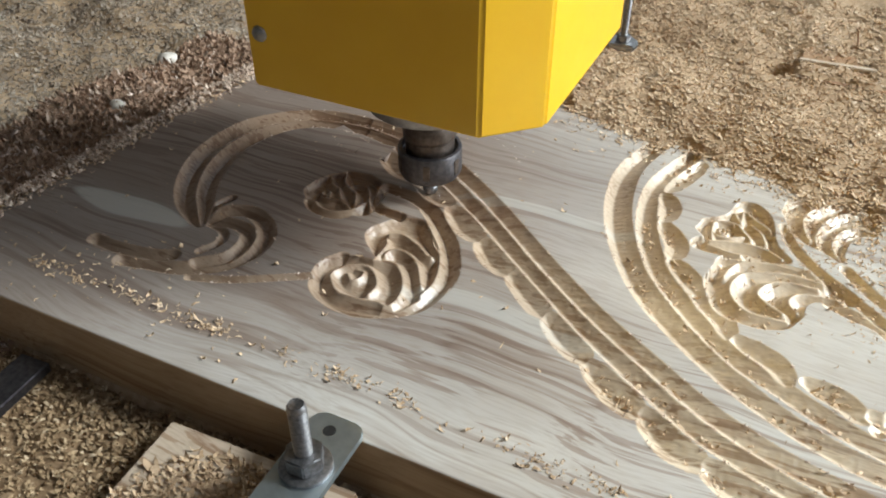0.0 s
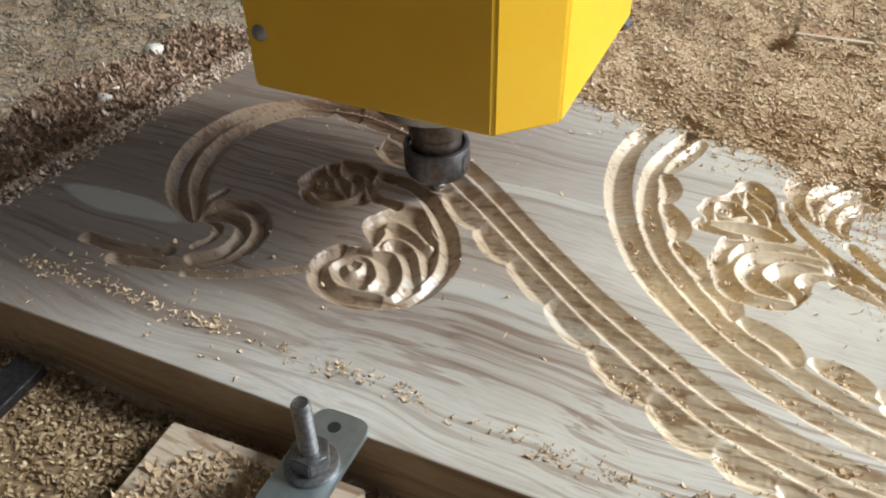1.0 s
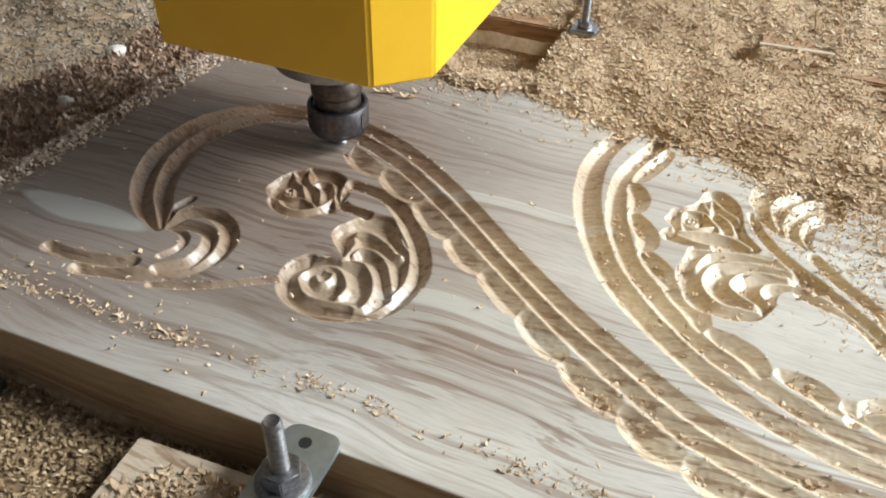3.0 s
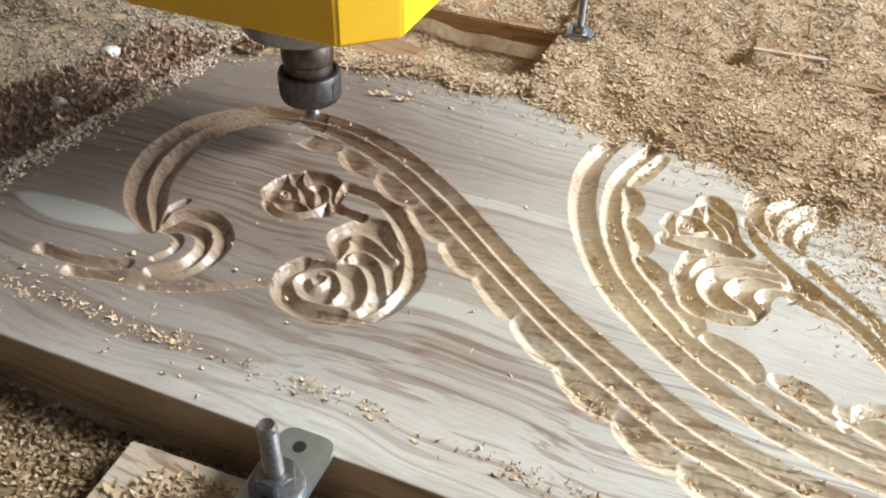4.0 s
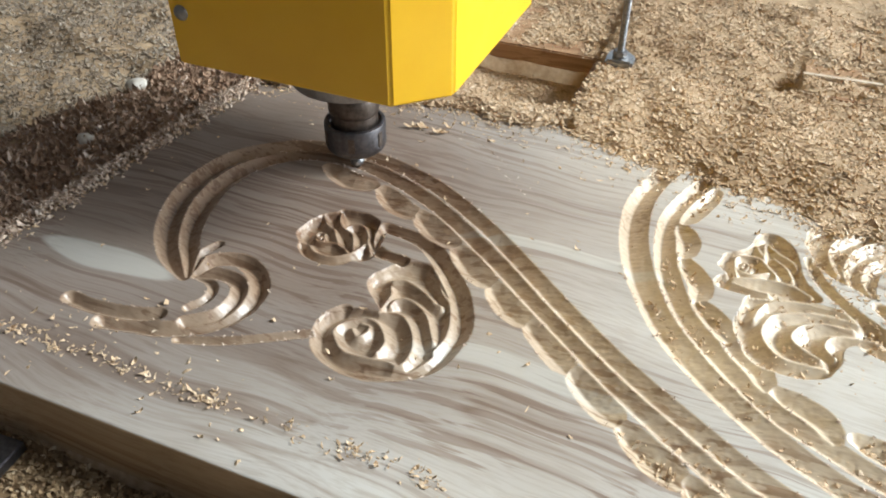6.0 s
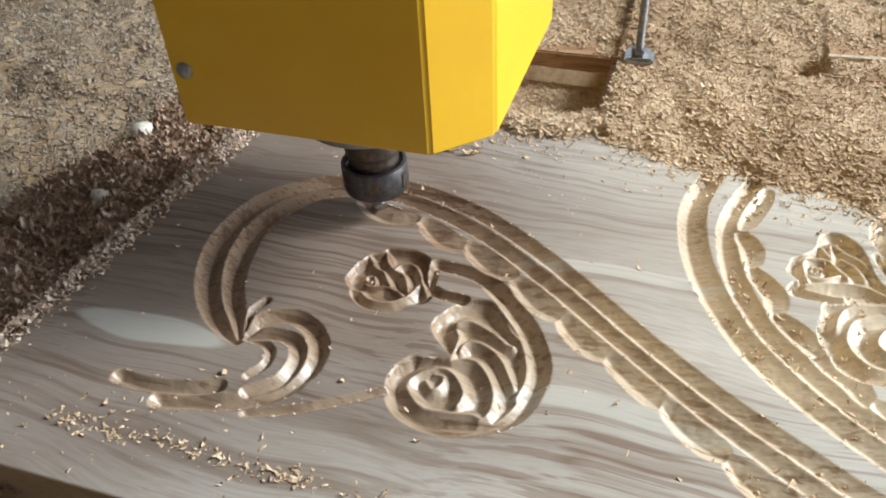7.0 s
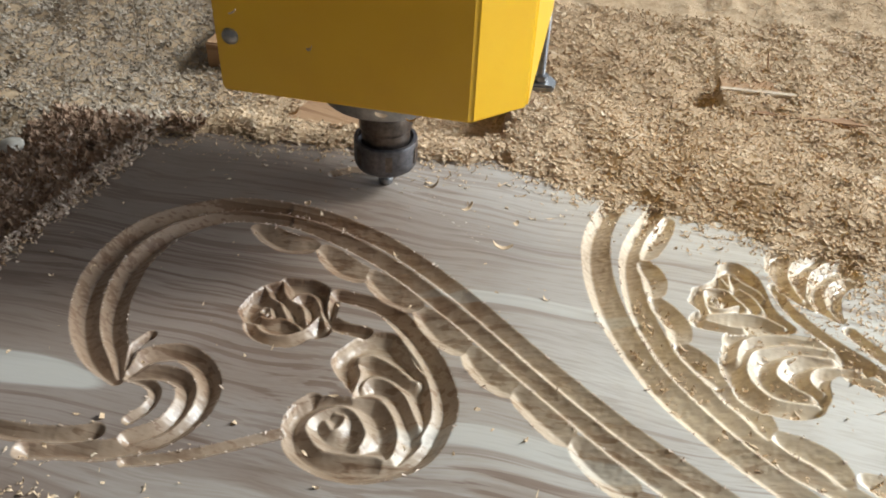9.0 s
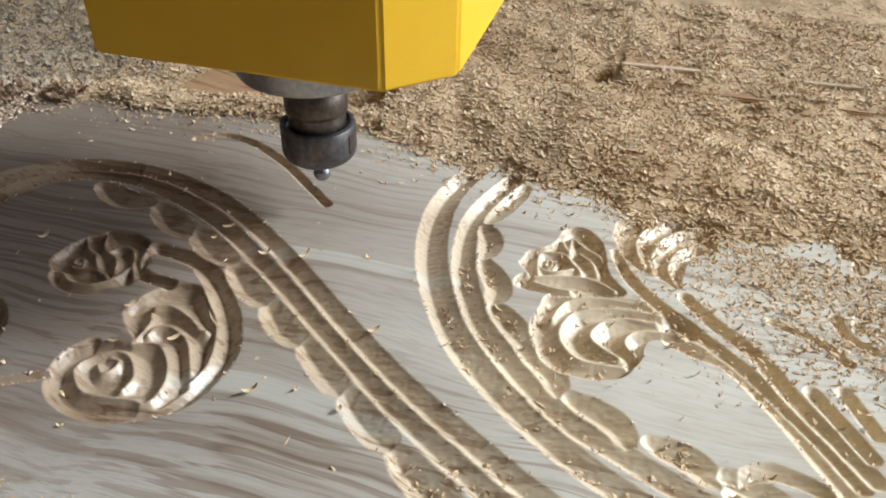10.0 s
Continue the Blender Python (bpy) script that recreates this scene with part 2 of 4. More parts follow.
# ---- the workshop round the machine ----
def slab(name, x0, x1, y0, y1, z0, z1, mat, label, category):
    return tagged(part(name, prism([(x0, y0), (x1, y0), (x1, y1), (x0, y1)], z0, z1), mat, smooth=False), label, category, kind="structure")


# unseen room, added to close the place and let light in from chosen sides
slab("floor", -2.6, 1.7, -2.6, 2.5, -0.86, -0.80, PLASTER, "bare grey workshop floor under the machine", "floor")
slab("ceiling", -2.6, 1.7, -2.6, 2.5, 2.60, 2.66, PLASTER, "plain workshop ceiling", "ceiling")
slab("wall_west", -2.6, -2.4, -2.6, 2.5, -0.80, 2.60, PLASTER, "plain plastered workshop wall", "wall")
slab("wall_south", -2.4, 1.5, -2.6, -2.4, -0.80, 2.60, PLASTER, "plain plastered workshop wall", "wall")
slab("wall_north_1", -2.4, -0.6, 2.3, 2.5, -0.80, 2.60, PLASTER, "plain plastered wall beside the far opening", "wall")
slab("wall_north_2", 0.2, 1.5, 2.3, 2.5, -0.80, 2.60, PLASTER, "plain plastered wall beside the far opening", "wall")
slab("wall_north_3", -0.6, 0.2, 2.3, 2.5, -0.80, 0.95, PLASTER, "plain plastered wall under the far opening", "wall")
slab("wall_north_4", -0.6, 0.2, 2.3, 2.5, 2.35, 2.60, PLASTER, "plain plastered wall above the far opening", "wall")
slab("wall_east_1", 1.5, 1.7, -0.45, -0.15, -0.80, 2.60, PLASTER, "plain plastered wall between the openings", "wall")
slab("wall_east_5", 1.5, 1.7, -2.6, -1.85, -0.80, 2.60, PLASTER, "plain plastered wall beside the opening", "wall")
slab("wall_east_6", 1.5, 1.7, -1.85, -0.45, -0.80, 0.72, PLASTER, "low plastered wall under the opening", "wall")
slab("wall_east_7", 1.5, 1.7, -1.85, -0.45, 2.12, 2.60, PLASTER, "plain plastered wall above the opening", "wall")
slab("wall_east_2", 1.5, 1.7, 1.75, 2.5, -0.80, 2.60, PLASTER, "plain plastered wall beside the opening", "wall")
slab("wall_east_3", 1.5, 1.7, -0.15, 1.75, -0.80, 0.12, PLASTER, "low plastered wall under the opening", "wall")
slab("wall_east_4", 1.5, 1.7, -0.15, 1.75, 2.12, 2.60, PLASTER, "plain plastered wall above the opening", "wall")


# ---- the carved board ----
CUTS = []


def curve(points, step=0.6):
    """A smooth line through points in mm, as an array of places."""
    p = np.array(points, float)
    p = np.vstack([2 * p[0] - p[1], p, 2 * p[-1] - p[-2]])
    out = []
    for a, b, c, d in zip(p, p[1:], p[2:], p[3:]):
        n = max(2, int(np.linalg.norm(c - b) / step))
        t = np.linspace(0, 1, n, endpoint=False)[:, None]
        out.append(0.5 * (2 * b + (c - a) * t + (2 * a - 5 * b + 4 * c - d) * t ** 2 + (3 * b - a - 3 * c + d) * t ** 3))
    return np.vstack(out + [p[-2:-1]])


def groove(width, depth, points, skew=0.0):
    """A cut along a line; width is its half breadth in mm, or several from start to end. skew puts its deepest part to one side of the line."""
    line = curve(points)
    w = np.atleast_1d(np.array(width, float))
    w = np.interp(np.linspace(0, 1, len(line)), np.linspace(0, 1, len(w)), w)
    CUTS.append((line, w, np.interp(np.linspace(0, 1, len(line)), np.linspace(0, 1, np.size(depth)), np.atleast_1d(depth)), skew))


def leaf(points, width=7.6, depth=4.8):
    """A scooped leaf: it starts narrow and deep and runs out broad and shallow."""
    line = curve(points)
    s = np.linspace(0, 1, len(line))
    w = width * np.interp(s, (0, 0.25, 0.6, 0.86, 1), (0.55, 0.9, 1.0, 0.88, 0.5))
    CUTS.append((line, w, depth * np.interp(s, (0, 0.12, 0.45, 1), (0.6, 0.95, 1.0, 0.5)), -0.2))


groove((4.5, 8, 8.8, 8.5, 7, 6.2), 6.2, [(-300, 102), (-312, 108), (-325, 119), (-337, 136), (-345, 153), (-350, 173), (-350, 193), (-345, 215), (-333, 232), (-316, 246), (-296, 254), (-270, 257)], skew=0.2)
groove((4, 7.5, 8.5, 8, 6.5, 6), 6.2, [(-301, 106), (-309, 119), (-319, 132), (-327, 148), (-331, 162), (-334, 182), (-331, 204), (-322, 222), (-309, 235), (-290, 243), (-265, 245)], skew=0.2)
groove((6.2, 6, 5.9, 6.2, 6.6), (6.0, 5.0, 4.2, 3.6, 3.3), [(-296, 254), (-270, 257), (-235, 252), (-193, 235), (-147, 204), (-95, 161), (-52, 128), (-16, 105), (16, 86), (43, 75), (68, 68), (92, 63), (125, 59), (160, 57)], skew=-0.3)
groove((6, 5.8, 5.6, 6, 6.4), (6.0, 5.0, 4.2, 3.6, 3.3), [(-290, 243), (-265, 245), (-237, 239), (-194, 220), (-149, 189), (-98, 149), (-55, 116), (-19, 92), (13, 73), (42, 62), (68, 54), (100, 48), (135, 45)], skew=-0.3)
groove(3, 4.4, [(-298, 133), (-302, 123), (-301, 111)])
groove(6, 5.5, [(-318, 54), (-301, 58), (-285, 61), (-271, 68), (-260, 77), (-253, 91), (-254, 107), (-263, 119), (-277, 125), (-291, 120), (-297, 109)])
groove(5, 4.9, [(-347, 62), (-333, 61), (-316, 63), (-303, 66), (-294, 70)])
groove(5, 4.9, [(-297, 106), (-283, 110), (-270, 109), (-263, 101), (-262, 89), (-266, 79), (-277, 70)])
groove(3, 3.3, [(-296, 104), (-285, 103), (-278, 98), (-277, 89), (-282, 80)])
groove(3, 2.7, [(-272, 58), (-257, 63), (-242, 70), (-223, 81), (-208, 90)])
groove((4.5, 6.2, 6.8, 6.8, 6.2, 6, 5), 6.2, [(-213, 187), (-187, 183), (-167, 168), (-150, 147), (-140, 126), (-140, 108), (-145, 92), (-157, 82), (-172, 76), (-187, 77), (-200, 83), (-206, 94), (-206, 104), (-202, 111)])
groove((7, 8.8, 8.8, 8, 6.8, 6.4, 6.4), (6, 5.6, 5, 4, 3.6, 3.3), [(-62, 328), (-74, 284), (-73, 248), (-64, 213), (-49, 182), (-31, 156), (-7, 133), (18, 114), (38, 102), (62, 91), (90, 83), (130, 77), (165, 75)], skew=-0.3)
groove((6, 7, 6.8, 6.2, 6.2), (5.5, 5, 4.2, 3.6, 3.2), [(-38, 319), (-52, 275), (-53, 246), (-46, 213), (-33, 184), (-16, 162), (3, 143), (23, 127), (44, 117), (65, 107), (88, 98), (120, 91), (160, 88)], skew=-0.3)
groove((4.4, 5, 5.5, 5.5, 5.5), (4.4, 4, 3.4), [(62, 192), (73, 188), (90, 182), (110, 159), (125, 137), (135, 122)], skew=-0.1)
groove((3.4, 4.2, 4.2, 4.4), 3.8, [(29, 255), (37, 236), (51, 220), (73, 201), (94, 183), (114, 160), (128, 143), (140, 126)], skew=0)
groove((4, 5, 5), (4.2, 3.6), [(67, 227), (81, 211), (101, 193), (118, 167), (132, 149), (146, 131)], skew=0)
groove(4.2, 3.8, [(125, 175), (133, 163), (146, 143)], skew=0)
groove(4.2, 3.8, [(139, 179), (144, 169), (150, 157)], skew=0)
groove(3.4, 3.6, [(140, 232), (145, 219), (155, 212)], skew=0)
groove(3.0, 3.4, [(150, 226), (153, 236), (162, 242)], skew=0)
groove(3.0, 3.2, [(110, 220), (121, 216), (134, 209), (143, 199)], skew=0)
groove(4.4, 4, [(152, 288), (156, 303), (165, 312)], skew=0)
groove(4.4, 4, [(157, 277), (162, 294), (171, 304)], skew=0)
groove((4, 5, 4), 3.8, [(90, 108), (94, 117), (105, 124), (119, 122), (126, 119)], skew=-0.2)
groove(4, 4.4, [(164, 425), (149, 405), (146, 386)])
groove(4, 4.4, [(182, 415), (167, 392)])
groove(3.5, 3.8, [(-253, 302), (-237, 312), (-214, 307), (-187, 292), (-161, 271), (-141, 254)])
groove(4.5, 5.1, [(-211, 166), (-204, 163), (-191, 162)], skew=0)
groove(3, 3.8, [(-215, 187), (-213, 176), (-212, 167)], skew=0)
leaf([(-278, 233), (-257, 224), (-241, 225)], 9.2)
leaf([(-233, 223), (-217, 211), (-203, 206)], 9.2)
leaf([(-200, 208), (-183, 195), (-169, 189)], 9.2)
leaf([(-165, 185), (-151, 172), (-137, 163)], 9.2)
leaf([(-134, 162), (-122, 150), (-109, 141)], 9.2)
leaf([(-106, 141), (-91, 129), (-79, 117)], 9.2)
leaf([(-75, 116), (-60, 103), (-48, 94)], 9.2)
leaf([(-44, 91), (-28, 79), (-14, 71)], 9.2)
leaf([(-11, 72), (5, 59), (20, 54)], 9.2)
leaf([(22, 55), (35, 48), (47, 46)], 9.2, 4.6)
leaf([(50, 47), (64, 40), (78, 38)], 9.2, 4.4)
leaf([(81, 40), (95, 33), (110, 32)], 9.2, 4.4)
leaf([(-31, 305), (-40, 281), (-45, 265)], 7.6)
leaf([(-47, 260), (-40, 247), (-39, 232)], 7.6)
leaf([(-39, 227), (-27, 209), (-26, 196)], 7.6)
leaf([(-26, 193), (-14, 181), (-6, 170)], 7.6)
leaf([(-6, 167), (9, 155), (15, 143)], 7.6)
leaf([(20, 142), (40, 133), (48, 122)], 7.6)
leaf([(57, 126), (73, 121), (83, 113)], 7.6, 4.6)
leaf([(87, 117), (101, 112), (113, 105)], 7.6, 4.4)
leaf([(118, 110), (133, 105), (146, 100)], 7.6, 4.4)


POCKETS, CRESTS = [], []


def pocket(depth, wall, points):
    """A sunk motif: its outline in mm, its depth and how far its rounded wall reaches in."""
    p = np.array(points + points[:3], float)
    POCKETS.append((curve(p, 1.0)[:-2], depth, wall))


def crest(top, reach, points):
    """A sharp ridge left standing in a pocket; top is its depth under the face, reach how far its flanks run."""
    CRESTS.append((curve(points, 0.5), top, reach))


# the small rose
pocket(6.6, 5.5, [(-262, 163), (-262, 173), (-258, 179), (-255, 185), (-249, 189), (-246, 193), (-239, 194), (-229, 195), (-220, 191), (-218, 185), (-216, 175), (-212, 169), (-209, 162), (-209, 156), (-213, 152), (-218, 150), (-221, 146), (-226, 142), (-234, 141), (-242, 142), (-249, 145), (-254, 150), (-256, 155), (-259, 158)])
crest(0.8, 6, [(-255, 184), (-249, 177), (-243, 174), (-239, 169), (-235, 164)])
crest(0.6, 6, [(-247, 191), (-242, 181), (-237, 177), (-232, 175), (-228, 171), (-224, 163)])
crest(0.8, 6, [(-237, 178), (-235, 183), (-230, 185), (-225, 182), (-221, 177), (-218, 171), (-213, 164)])
crest(1.6, 5, [(-247, 166), (-247, 164), (-249, 164), (-251, 166), (-250, 169), (-247, 169), (-245, 166), (-244, 163), (-246, 161), (-250, 162)])
crest(1.4, 6, [(-248, 161), (-243, 161), (-238, 163), (-233, 162), (-228, 160), (-224, 157)])
crest(1.2, 6, [(-255, 155), (-250, 155), (-246, 152), (-240, 150), (-232, 151), (-227, 154), (-223, 158), (-221, 163), (-219, 169)])
# the shell scroll
pocket(6.8, 6.5, [(-211, 95), (-212, 104), (-208, 110), (-195, 116), (-184, 118), (-189, 124), (-196, 130), (-201, 137), (-201, 144), (-198, 149), (-193, 157), (-185, 163), (-174, 164), (-163, 153), (-153, 143), (-146, 129), (-143, 115), (-145, 100), (-152, 86), (-163, 77), (-175, 74), (-188, 74), (-199, 79), (-206, 87)])
crest(1.0, 7, [(-189, 145), (-183, 148), (-175, 146), (-167, 142), (-160, 137), (-156, 136)])
crest(1.0, 7, [(-182, 126), (-181, 131), (-177, 134), (-170, 133), (-162, 128), (-157, 122), (-152, 114), (-149, 109)])
crest(0.8, 8, [(-184, 118), (-175, 121), (-169, 119), (-162, 111), (-157, 100), (-158, 87), (-165, 87), (-178, 85), (-189, 85), (-197, 91), (-201, 97), (-199, 104), (-194, 109), (-188, 112), (-181, 110), (-175, 104), (-172, 98), (-173, 90)])
crest(1.8, 7, [(-193, 102), (-188, 98), (-185, 102), (-185, 107), (-190, 108)])
crest(0.8, 6, [(-188, 140), (-185, 134), (-185, 127), (-185, 119)])
crest(0.8, 6, [(-173, 163), (-164, 153), (-158, 145), (-152, 140), (-147, 128), (-144, 115), (-146, 103)])
# the large rose
pocket(5.6, 5, [(-20, 231), (-20, 239), (-16, 244), (-9, 249), (-4, 256), (-2, 265), (3, 272), (11, 272), (19, 264), (23, 254), (26, 239), (30, 231), (37, 223), (35, 218), (24, 216), (10, 212), (-1, 210), (-13, 210), (-19, 212), (-20, 217), (-17, 222), (-14, 224)])
crest(0.7, 6, [(-9, 225), (-11, 235), (-11, 243), (-6, 247), (2, 247), (7, 241), (12, 235)])
crest(1.0, 5, [(-11, 235), (-7, 231), (0, 231), (8, 236)])
crest(1.6, 4, [(-7, 239), (-5, 241), (-3, 238), (-5, 235), (-7, 236)])
crest(0.6, 6, [(-1, 258), (4, 250), (4, 262), (12, 256), (20, 251), (23, 245)])
crest(0.8, 6, [(10, 250), (17, 244), (21, 235)])
crest(0.5, 6, [(-10, 223), (5, 228), (20, 229), (32, 223)])
crest(0.8, 5, [(-10, 219), (1, 217), (9, 217)])
# the lower fan of the large spray
pocket(6.6, 6, [(-5, 181), (-5, 191), (-3, 199), (-2, 207), (3, 211), (22, 216), (36, 217), (50, 216), (64, 213), (76, 203), (72, 195), (57, 192), (50, 186), (49, 175), (46, 168), (42, 161), (32, 156), (22, 155), (14, 157), (4, 163), (-1, 172)])
crest(0.5, 7, [(4, 192), (6, 201), (11, 209), (25, 215), (42, 216), (56, 215)])
crest(0.6, 8, [(42, 168), (30, 167), (20, 168), (13, 174), (9, 183), (10, 192), (14, 200), (23, 205), (37, 210), (56, 210)])
crest(0.6, 8, [(39, 174), (30, 179), (24, 185), (26, 193), (31, 199), (41, 203), (54, 204)])
crest(0.6, 7, [(46, 178), (41, 184), (42, 191), (48, 196), (60, 198), (68, 198)])
# the upper fan
pocket(5.6, 5.5, [(32, 254), (27, 263), (26, 274), (28, 287), (38, 297), (54, 305), (68, 305), (79, 299), (83, 283), (81, 269), (74, 266), (67, 256), (65, 244), (64, 233), (55, 238), (42, 244)])
crest(0.5, 7, [(45, 249), (41, 258), (39, 269), (42, 281), (50, 291), (62, 302)])
crest(0.5, 7, [(51, 241), (48, 251), (49, 264), (53, 276), (61, 286), (73, 295)])
crest(0.4, 7, [(63, 235), (58, 246), (58, 256), (62, 267), (71, 275), (81, 273)])


def near(line, X, Y):
    """Distance of places from a line of points."""
    best = np.full(X.shape, 1e9)
    for x, y in line:
        np.minimum(best, (X - x) ** 2 + (Y - y) ** 2, out=best)
    return np.sqrt(best)


def window_of(line, xs, ys, room):
    (x0, y0), (x1, y1) = line.min(0) - room, line.max(0) + room
    i0, i1 = np.searchsorted(xs, (x0, x1))
    j0, j1 = np.searchsorted(ys, (y0, y1))
    X, Y = np.meshgrid(xs[i0:i1], ys[j0:j1])
    return slice(j0, j1), slice(i0, i1), X, Y


def sink_pockets(xs, ys):
    h = np.zeros((len(ys), len(xs)), np.float32)
    floor_of = np.zeros_like(h)
    for line, depth, wall in POCKETS:
        rows, cols, X, Y = window_of(line, xs, ys, 1.0)
        inside = np.zeros(X.shape, bool)
        for (ax, ay), (bx, by) in zip(line, np.roll(line, -1, 0)):
            if ay != by:
                inside ^= ((ay > Y) != (by > Y)) & (X < (bx - ax) * (Y - ay) / (by - ay) + ax)
        t = np.clip(near(line, X, Y) / wall, 0, 1)
        h[rows, cols] = np.where(inside, -depth * (1 - (1 - t) ** 2) ** 0.6, h[rows, cols])
        floor_of[rows, cols] = np.where(inside, depth, floor_of[rows, cols])
    for line, top, reach in CRESTS:
        rows, cols, X, Y = window_of(line, xs, ys, reach)
        t = np.clip(near(line, X, Y) / reach, 0, 1)
        deep = floor_of[rows, cols]
        raised = -deep + (deep - top) * (1 - t) ** 1.5
        h[rows, cols] = np.where(deep > 0, np.maximum(h[rows, cols], raised), h[rows, cols])
    return h


def carve(xs, ys):
    """Heights in mm below the upper face."""
    h = sink_pockets(xs, ys)
    for line, widths, depths, skew in CUTS:
        way = np.gradient(line, axis=0)
        way /= np.maximum(np.linalg.norm(way, axis=1), 1e-6)[:, None]
        for (x, y), w, d, (u, v) in zip(line, widths, depths, way):
            i0, i1 = np.searchsorted(xs, (x - w, x + w))
            j0, j1 = np.searchsorted(ys, (y - w, y + w))
            if i1 <= i0 or j1 <= j0:
                continue
            dx, dy = (xs[None, i0:i1] - x) / w, (ys[j0:j1, None] - y) / w
            along, side = dx * u + dy * v, dy * u - dx * v
            side = np.where(side > skew, (side - skew) / (1 - skew), (side - skew) / (1 + skew))
            r = np.clip(along * along + side * side, 0, 1)
            cut = -1.05 * d * (1 - r ** 0.5) ** 0.9
            np.minimum(h[j0:j1, i0:i1], cut, out=h[j0:j1, i0:i1])
    return h


def value_noise(x, y, seed):
    """Smooth noise in -1..1 over arrays."""
    rng = np.random.RandomState(seed)
    table = rng.rand(64, 64) * 2 - 1
    xi, yi = np.floor(x).astype(int), np.floor(y).astype(int)
    u, v = x - xi, y - yi
    u, v = u * u * (3 - 2 * u), v * v * (3 - 2 * v)
    g = lambda a, b: table[a % 64, b % 64]
    return (g(xi, yi) * (1 - u) + g(xi + 1, yi) * u) * (1 - v) + (g(xi, yi + 1) * (1 - u) + g(xi + 1, yi + 1) * u) * v


LEFT0, LEFTK = -432.0, 0.13      # the slanting left end: x = LEFT0 + LEFTK * y
FAR0, FARK = 378.0, 0.14         # the far edge: y = FAR0 + FARK * x
RIGHT = 520.0


def face(X, Y):
    """Slight unevenness of the planed face, in mm."""
    return 0.10 * value_noise(X / 60, Y / 9, 3) + 0.25 * value_noise(X / 140, Y / 70, 4)


def build_board():
    # even grid over the carved part, coarse strip beyond
    xs = np.arange(-440, 200.1, 0.65)
    xs = np.concatenate([xs, np.arange(206, RIGHT + 1, 6.0)])
    ys = np.concatenate([np.arange(0, 345, 0.65), np.arange(345, 430.1, 3.0)])
    h = carve(xs, ys)
    sunk = h < -0.12
    X, Y = np.meshgrid(xs, ys)
    h += face(X, Y) * np.clip(Y / 12, 0, 1)
    cutting = h < -0.8
    h += cutting * (0.16 * value_noise(X / 1.9, Y / 1.9, 5) + 0.12 * value_noise(X / 5, Y / 1.2, 6))
    far = FAR0 + FARK * X
    Yc = np.minimum(Y * 1.0, far)
    Xc = np.maximum(X, LEFT0 + LEFTK * Yc)
    co = np.stack([Xc / 1000, Yc / 1000, TOP + h / 1000], -1).astype(np.float32)
    h0 = BED
    def skirt(rim, out):
        o = np.array([out[0], out[1], 0.0], np.float32)
        rows = []
        for k, dz in ((0.0005, 0.0003), (0.0010, 0.0012)):
            r = rim + o * k
            r[:, 2] = TOP - dz
            rows.append(r)
        low = rim + o * 0.0010
        low[:, 2] = h0
        return rows + [low]
    near = skirt(co[0].copy(), (0, -1))
    beyond = skirt(co[-1].copy(), (0, 1))
    co = np.concatenate([np.stack(near[::-1]), co, np.stack(beyond)])
    left = skirt(co[:, 0].copy(), (-1, 0))
    for l in left[:2]:
        l[:, 2] = np.minimum(l[:, 2], co[:, 0, 2])
    co = np.concatenate([np.stack(left[::-1], 1), co], 1)
    me = sheet("carved_board", co, WOOD)
    me.materials.append(WARM_CUT_WOOD)
    me.materials.append(BROWN_EDGE_WOOD)
    # cut faces take the warmer wood, whose tint stands for shade in the grooves
    low = np.zeros(co.shape[:2], bool)
    low[3:-3, 3:] = sunk
    bare = (low[:-1, :-1] | low[1:, 1:] | low[:-1, 1:] | low[1:, :-1]).ravel()
    if len(me.polygons) == len(bare):
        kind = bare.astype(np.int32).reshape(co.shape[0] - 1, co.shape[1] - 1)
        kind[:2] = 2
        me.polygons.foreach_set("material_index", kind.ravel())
    board = new("carved_board", me)
    return tagged(board, "pale hardwood board with carved scrolls, leaves and a rose, half machined", "board")


build_board()


# ---- the table, heaps and chips ----
EDGE_X = np.array([-0.60, -0.41, -0.29, -0.20, -0.15, -0.12, -0.08, -0.03, 0.01, 0.03, 0.06, 0.10, 0.16, 0.30, 0.60])
EDGE_Y = np.array([0.318, 0.322, 0.334, 0.338, 0.346, 0.336, 0.322, 0.312, 0.302, 0.288, 0.292, 0.284, 0.268, 0.262, 0.26])


def edge(X):
    """How far the board lies clear of the heap."""
    return np.interp(X, EDGE_X, EDGE_Y) + 0.006 * value_noise(X * 60, X * 0, 21)


